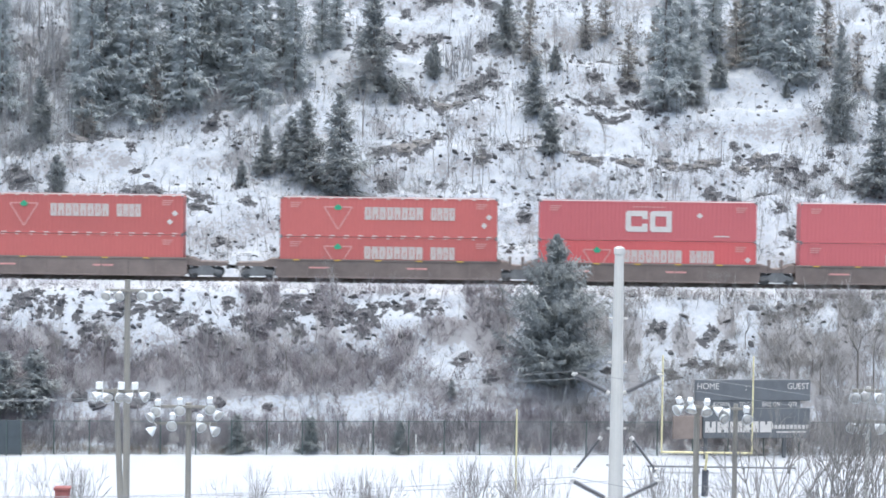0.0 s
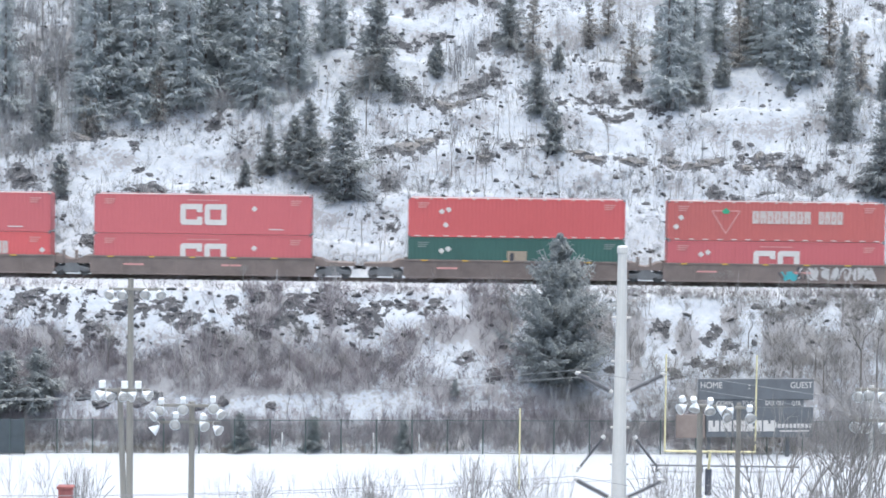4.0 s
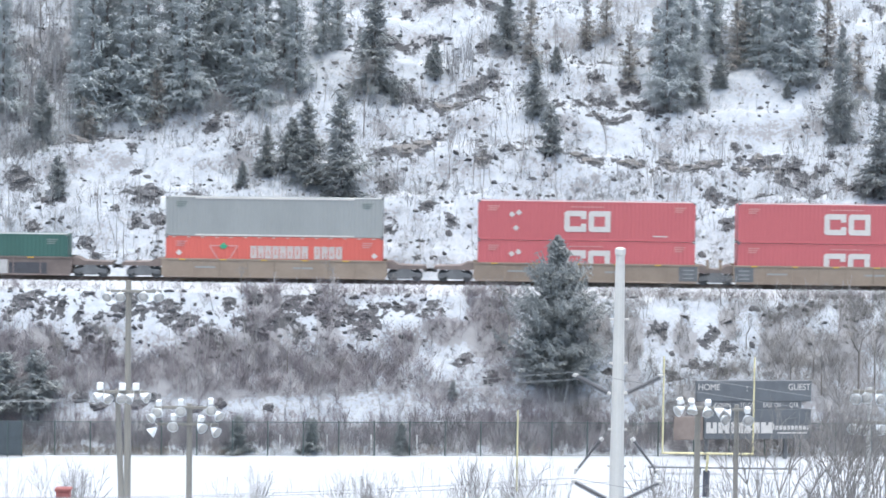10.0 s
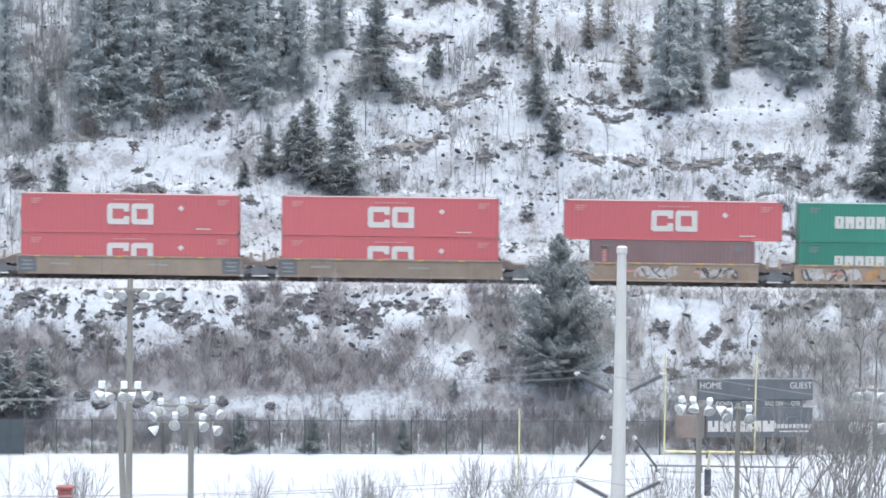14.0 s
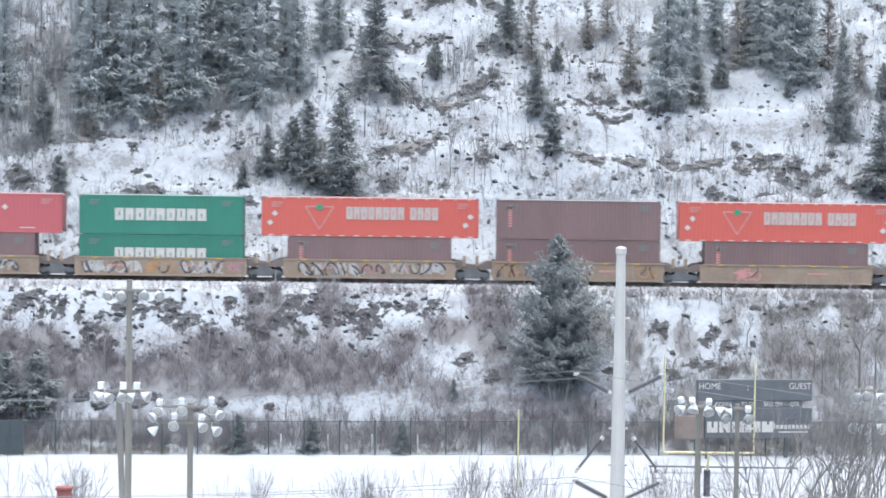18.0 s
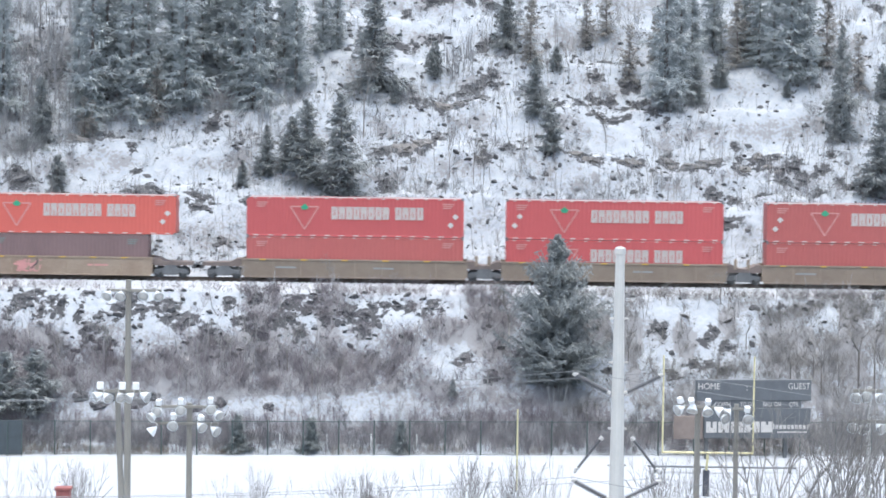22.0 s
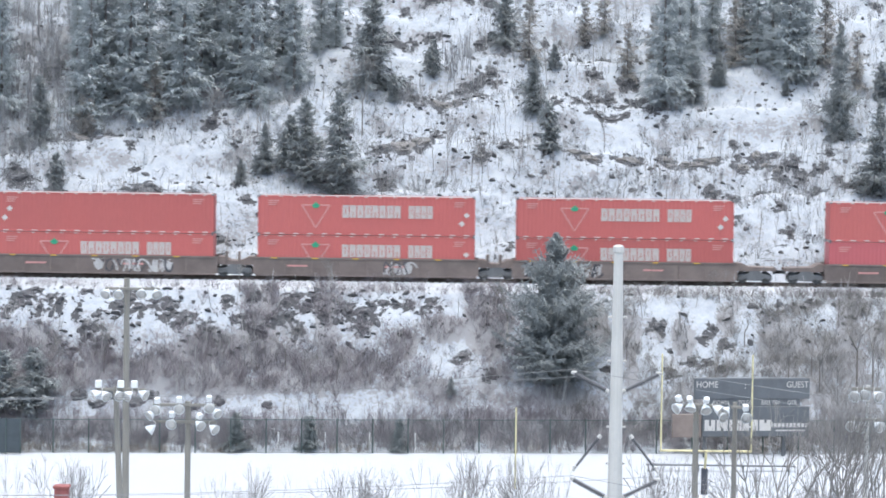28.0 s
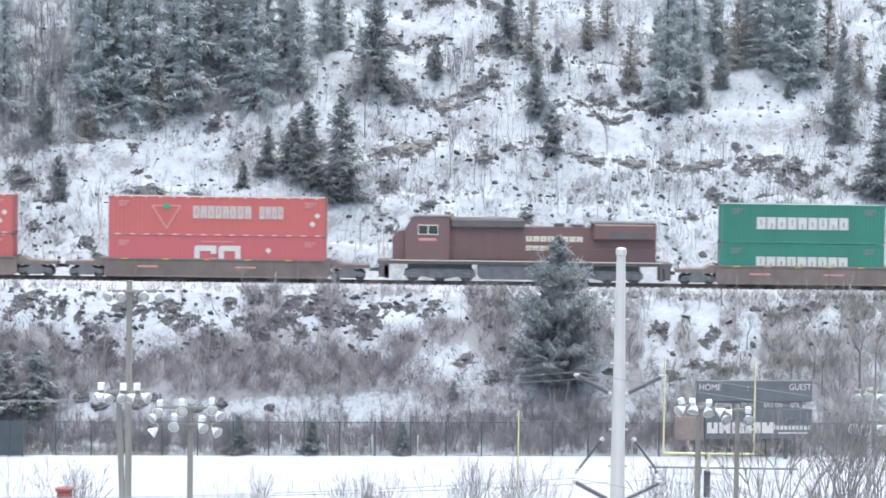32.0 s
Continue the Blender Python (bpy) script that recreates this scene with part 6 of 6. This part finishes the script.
# stacks of long containers: x, upper (style, paint, label, marks), lower, ends, car paint
T, R_, P_ = "triangle", "rings", ""
STACKS = [
    (-35.38, (T, M_CTMID, CT_LD, "rt", True), (P_, M_CTMID, PLAIN_L, "t"), "joint", "end", M_WELL_BROWN),
    (-12.00, (T, M_CTMID, CT_LD, "rt", True), (T, M_CTMID, CT_LD, "t", True), "end", "joint", M_WELL_BROWN),
    (7.30, (R_, M_CPRED, CP_L, "m"), (T, M_CT, CT_L, "r", True), "joint", "joint", M_WELL_BROWN),
    (26.72, (R_, M_CPRED, CP_L, "m"), (R_, M_CPRED, CP_L, "m"), "joint", "end", M_WELL_BROWN),
    (50.07, (P_, M_CT, "plain bright red freight container with small placards", "dt"), (P_, M_DKGREEN, "dark green freight container with small placards", "d"), "end", "joint", M_WELL_BROWN),
    (69.40, (T, M_CTDULL, CT_LD, "lt", True), (R_, M_CPRED, CP_L, "d"), "joint", "joint", M_WELL_BROWN),
    (88.67, None, (P_, M_DKGREEN, "dark green freight container riding alone in its car", "d"), "joint", "end", M_WELL_BROWN),
    (112.13, (P_, M_GREY, "plain light grey freight container", ""), (T, M_CTO, CT_LO, "lrt"), "end", "end", M_WELL_TAN),
    (135.37, (R_, M_CPRED, CP_L, "d"), (R_, M_CPRED, CP_L, "d"), "end", "joint", M_WELL_TAN),
    (154.72, (R_, M_CPRED, CP_L, "m"), (R_, M_CPRED, CP_L, "m"), "joint", "joint", M_WELL_TAN),
    (174.12, (R_, M_CPRED, CP_L, "m"), (R_, M_CPRED, CP_L, "m"), "joint", "end", M_WELL_TAN),
    (278.70, (T, M_CT, CT_L, "rt"), (P_, M_CTDULL, PLAIN_L, "t"), "end", "joint", M_WELL_TAN),
    (298.03, (T, M_CT, CT_L, "lt"), (T, M_CT, CT_L, "t"), "joint", "joint", M_WELL_TAN),
    (317.42, (T, M_CTDULL, CT_LD, "lt", True), (P_, M_CTDULL, PLAIN_L, "t"), "joint", "end", M_WELL_TAN),
    (340.62, (P_, M_CTMID, PLAIN_L, "lt"), (T, M_CTMID, CT_LD, "t", True), "end", "joint", M_WELL_BROWN),
    (360.07, (T, M_CTMID, CT_LD, "rt", True), (T, M_CTMID, CT_LD, "rt", True), "joint", "joint", M_WELL_BROWN),
    (379.33, (T, M_CTMID, CT_LD, "rt", True), (T, M_CTMID, CT_LD, "t", True), "joint", "end", M_WELL_BROWN),
    (402.62, (T, M_CTMID, CT_LD, "rt", True), (R_, M_CPRED, CP_L, "m"), "end", "end", M_WELL_BROWN),
]
GRAF = {50.07: [(9.3, 13.2, 0.32, 1.35, M_GRAF)], 69.40: [(8.2, 9.6, 0.3, 1.0, M_GRAFBLUE), (9.7, 15.5, 0.35, 1.35, M_GRAF)], 88.67: [],
        340.62: [(7.2, 13.2, 0.3, 1.3, M_GRAF)], 360.07: [(9.2, 11.6, 0.3, 1.3, M_GRAF)], 379.33: [(0.6, 6.4, 0.3, 1.35, M_GRAF)]}


def stack(x, ln, up, lo, left, right, paint, car_label, xl=None):
    for row, low, xx, n in ((up, U, x, ln), (lo, D, x if xl is None else xl, ln if xl is None else 12.19)):
        if row:
            style, mat, label, marks, *wide = row
            container(xx, low, style, mat, label, n, bool(wide), marks)


for x, up, lo, left, right, paint in STACKS:
    stack(x, 16.15, up, lo, left, right, paint, "")
    car = well_car(x, 16.15, left, right, paint, TAN_L if paint is M_WELL_TAN else BRN_L, GRAF.get(x, ()))
    if x == 88.67:
        part("pale_panel", Geo().box(8.8, 11.7, -1.375, -1.36, 0.27, 1.3), M_GRAF, car, "large pale painted patch")
        part("blue_panel", Geo().box(11.8, 14.6, -1.373, -1.36, 0.27, 1.1), M_GRAFDARK, car, "dark painted patch")

# five short wells in a row, then the one behind the locomotive
SHORT = [
    (195.2, 197.15, 16.15, (R_, M_CPRED, CP_L, "m"), (P_, M_BROWN, BR_L, ""), "end", "joint", [(3.5, 6.5, 0.35, 1.3, M_GRAF), (8.0, 11.0, 0.4, 1.2, M_GRAF)]),
    (212.63, 212.63, 12.19, ("wordblocks", M_GREEN, EV_L, ""), ("wordblocks", M_GREEN, EV_L, ""), "joint", "joint", [(0.2, 4.6, 0.32, 1.25, M_GRAF), (4.9, 7.2, 0.35, 1.3, M_GRAFORANGE), (7.5, 10.8, 0.35, 1.35, M_GRAF), (11.0, 12.2, 0.5, 1.35, M_GRAFPINK)]),
    (226.2, 228.15, 16.15, (T, M_CTO, CT_LO, "lrt"), (P_, M_BROWN, BR_L, ""), "joint", "joint", [(0.8, 5.4, 0.3, 1.35, M_GRAF), (5.5, 7.3, 0.5, 1.2, M_GRAFPINK), (7.5, 11.5, 0.5, 1.35, M_GRAF)]),
    (243.7, 243.7, 12.19, (P_, M_BROWN, BR_L, ""), (P_, M_BROWN, BR_L, ""), "joint", "joint", [(0.1, 1.6, 0.35, 1.35, M_GRAFORANGE), (1.8, 4.4, 0.5, 1.3, M_GRAF), (4.8, 7.0, 0.6, 1.2, M_GRAFPINK), (10.6, 12.0, 0.4, 1.3, M_GRAFORANGE)]),
    (257.28, 259.2, 16.15, (T, M_CTO, CT_LO, "lrt"), (P_, M_BROWN, BR_L, ""), "joint", "end", [(2.4, 4.2, 0.35, 1.3, M_LOGOPINK)]),
    (448.2, 448.2, 12.19, ("wordblocks", M_GREEN, EV_L, ""), ("wordblocks", M_GREEN, EV_L, ""), "end", "end", []),
]
for x, xl, ln, up, lo, left, right, graf in SHORT:
    for row, low, xx, n in ((up, U, x, ln), (lo, D, xl, 12.19)):
        style, mat, label, marks = row
        container(xx, low, style, mat, label, n, False, marks)
    well_car(xl, 12.19, left, right, M_WELL_YELLOW if x < 400 else M_WELL_BROWN, YEL_L if x < 400 else BRN_L, graf)

# locomotive, nose towards the left, its front at x = 0
loco = thing("locomotive", "dark red diesel locomotive with a sooty roof", "locomotive")
MOVING.append((loco, 423.4, TRACK_Y, RAIL_Z))
part("underframe", Geo().box(0.2, 20.4, -1.45, 1.45, 1.36, 1.66, 0.03), M_LOCODARK, loco)
part("walkway_edge", Geo().box(0.2, 20.4, -1.5, -1.452, 1.6, 1.67).box(0.2, 20.4, 1.452, 1.5, 1.6, 1.67), M_CREAM, loco, "pale stripe along the walkway")
part("nose", Geo().extrude([(0.35, 1.66), (0.35, 3.3), (0.75, 3.75), (1.65, 3.9), (1.65, 1.66)], -0.95, 0.95), M_LOCO, loco)
cab = part("cab", Geo().extrude([(1.3, 1.662), (1.3, 3.95), (1.75, 4.7), (2.1, 4.82), (4.6, 4.82), (4.6, 1.662)], -1.48, 1.48), M_LOCO, loco)
part("cab_roof", Geo().extrude([(1.7, 4.7), (2.1, 4.83), (4.65, 4.83), (4.65, 4.92), (2.1, 4.92), (1.6, 4.76)], -1.5, 1.5), M_LOCODARK, cab)
for x0 in (2.3, 3.05):
    wn_ = part("window", Geo().box(x0, x0 + 0.66, -1.5, -1.46, 3.62, 4.22, 0.02), M_GLASS, cab)
    part("window_frame", Geo().box(x0 - 0.05, x0 + 0.71, -1.508, -1.47, 4.225, 4.3).box(x0 - 0.05, x0 + 0.71, -1.508, -1.47, 3.55, 3.615).box(x0 - 0.05, x0 - 0.004, -1.508, -1.47, 3.62, 4.22).box(x0 + 0.664, x0 + 0.71, -1.508, -1.47, 3.62, 4.22), M_CREAM, wn_, "pale window frame")
part("number_bar", Geo().box(2.3, 3.6, -1.5, -1.484, 3.1, 3.3), M_LOGOPINK, cab)
part("hood", Geo().extrude([(4.6, 1.662), (4.6, 4.55), (10.2, 4.55), (10.2, 4.2), (15.2, 4.2), (15.2, 1.662)], -0.95, 0.95), M_LOCO, loco)
part("equipment_cabinet", Geo().box(4.65, 10.15, -1.3, 1.3, 4.1, 4.75, 0.08), M_LOCODARK, loco, "sooty equipment cabinet")
part("radiator_section", Geo().extrude([(15.2, 1.662), (15.2, 4.5), (20.0, 4.5), (20.0, 1.662)], -1.0, 1.0).box(15.3, 19.9, -1.48, 1.48, 3.3, 4.5, 0.1), M_LOCO, loco)
part("radiator_roof", Geo().box(15.1, 19.95, -1.4, 1.4, 4.504, 4.6, 0.03), M_LOCODARK, loco)
part("radiator_grille", Geo().box(16.6, 19.4, -1.5, -1.47, 3.42, 3.95, 0.01), M_LOCODARK, loco)
part("exhaust_stack", Geo().box(12.4, 13.2, -0.3, 0.3, 4.2, 4.48, 0.04), M_LOCODARK, loco)
part("roof_panel", Geo().box(4.8, 10.0, -1.1, 1.1, 4.754, 4.8, 0.02), M_LOCODARK, loco)
part("roof_hatch", Geo().box(13.8, 14.6, -0.6, 0.6, 4.2, 4.42, 0.04), M_LOCODARK, loco)
for k in range(9):
    part("hood_door", Geo().box(5.0 + k * 1.1, 6.0 + k * 1.1, -0.975, -0.945, 1.75, 3.75, 0.01), M_LOCO, loco)
blocks(loco, "name_block", 10.3, 14.6, 3.12, 3.52, 8, -1.0, M_CREAM)
blocks(loco, "name_block", 10.3, 13.4, 2.45, 2.82, 6, -1.0, M_CREAM)
part("fuel_tank", Geo().extrude([(7.0, 0.28), (6.7, 0.6), (6.7, 1.35), (13.7, 1.35), (13.7, 0.6), (13.4, 0.28)], -1.35, 1.35), M_STEEL, loco)
rail_pts = [(0.5, -1.42, 2.6)] + [(x, -1.42, 2.6) for x in (4.7, 10.0, 15.0, 20.0)]
part("handrail", Geo().path(rail_pts, 0.02, 6), M_LOCODARK, loco)
for k in range(14):
    x = 5.0 + k * 1.12
    part("stanchion", Geo().tube((x, -1.42, 1.65), (x, -1.42, 2.6), 0.018, n=6), M_LOCODARK, loco)
for x0, s in ((0.1, -1), (20.3, 1)):
    part("pilot", Geo().extrude([(x0, 0.25), (x0 + s * 0.35, 0.3), (x0 + s * 0.3, 1.3), (x0, 1.36)], -1.45, 1.45), M_LOCODARK, loco)
    part("coupler", Geo().box(x0 + min(s * 0.3, s * 1.0), x0 + max(s * 0.3, s * 1.0), -0.14, 0.14, 0.75, 1.0, 0.03), M_STEEL, loco)
for x0, x1 in ((-0.75, 0.2), (20.4, 21.2)):
    part("end_steps", Geo().box(x0, x1, -1.4, 1.4, 1.3, 1.62, 0.04).box(x0 + 0.1, x1 - 0.1, -1.45, -1.2, 0.35, 1.3, 0.03).box(x0 + 0.1, x1 - 0.1, 1.2, 1.45, 0.35, 1.3, 0.03), M_LOCODARK, loco)
    part("end_handrail", Geo().path([((x0 + x1) / 2, -1.3, 1.6), ((x0 + x1) / 2, -1.3, 2.55), ((x0 + x1) / 2, 1.3, 2.55), ((x0 + x1) / 2, 1.3, 1.6)], 0.025, 6), M_LOGOPINK, loco)
for xc in (3.9, 16.4):
    fr = Geo()
    for s in (-1, 1):
        fr.extrude([(-2.7, 0.5), (-2.6, 0.85), (-2.0, 1.0), (2.0, 1.0), (2.6, 0.85), (2.7, 0.45), (2.2, 0.3), (1.2, 0.42), (0.6, 0.28), (-0.6, 0.28), (-1.2, 0.42), (-2.2, 0.3)], 1.12 * s - 0.09, 1.12 * s + 0.09)
        for k in (-2.0, 0, 2.0):
            fr.box(k - 0.24, k + 0.24, 1.22 * s - 0.1, 1.22 * s + 0.1, 0.32, 0.72, 0.04)
    fr.box(-2.4, 2.4, -0.9, 0.9, 0.95, 1.34)
    tk = part("truck", fr, M_STEEL, loco, "three-axle black truck", m=Matrix.Translation((xc, 0, 0)))
    for k in (-2.0, 0, 2.0):
        w = part("wheelset", shared(("loco_wheelset",), lambda: Geo().tube((0, -0.9, 0), (0, 0.9, 0), 0.1, n=10).lathe([(0.2, -0.08), (0.46, -0.07), (0.52, -0.06), (0.53, 0.06), (0.5, 0.08), (0.2, 0.05)], (0, -0.73, 0), "y", 20).lathe([(0.2, -0.08), (0.46, -0.07), (0.52, -0.06), (0.53, 0.06), (0.5, 0.08), (0.2, 0.05)], (0, 0.73, 0), "y", 20), M_STEEL), None, tk, m=Matrix.Translation((k, 0, 0.53)))
        WHEELS.append((w, 0.53))
part("air_reservoir", Geo().tube((13.7, -1.1, 1.1), (14.9, -1.1, 1.1), 0.18, n=10), M_STEEL, loco)


# ---- what moves ----
ADVANCE = [(0, 0.0), (4, 52.79), (8, 106.0), (12, 159.44), (16, 212.96), (20, 266.49), (24, 320.05), (28, 373.68), (32, 427.53)]


def motions():
    """The train rolls to the left at about 13.4 metres a second."""
    for ob, x, y, z in MOVING:
        walk(ob, [(t, pose(x - s, y, z)) for t, s in ADVANCE])
    for ob, r in WHEELS:
        car = ob.parent.parent
        at = ob.matrix_basis.translation
        x0 = next(x for m, x, y, z in MOVING if m is car) + ob.parent.matrix_basis.translation.x
        # each wheelset is keyed over the stretch of line beside the field
        rows = []
        for k in range(32 * FPS + 1):
            s = float(np.interp(k / FPS, *zip(*ADVANCE)))
            if abs(x0 - s) < 75:
                rows.append((k / FPS, pose(*at, 0, -math.degrees((s - x0) / r), 0)))
        if rows:
            rows = [(0.0, rows[0][1])] * (rows[0][0] > 0) + rows + [(32.0, rows[-1][1])] * (rows[-1][0] < 32)
            walk(ob, rows)


motions()
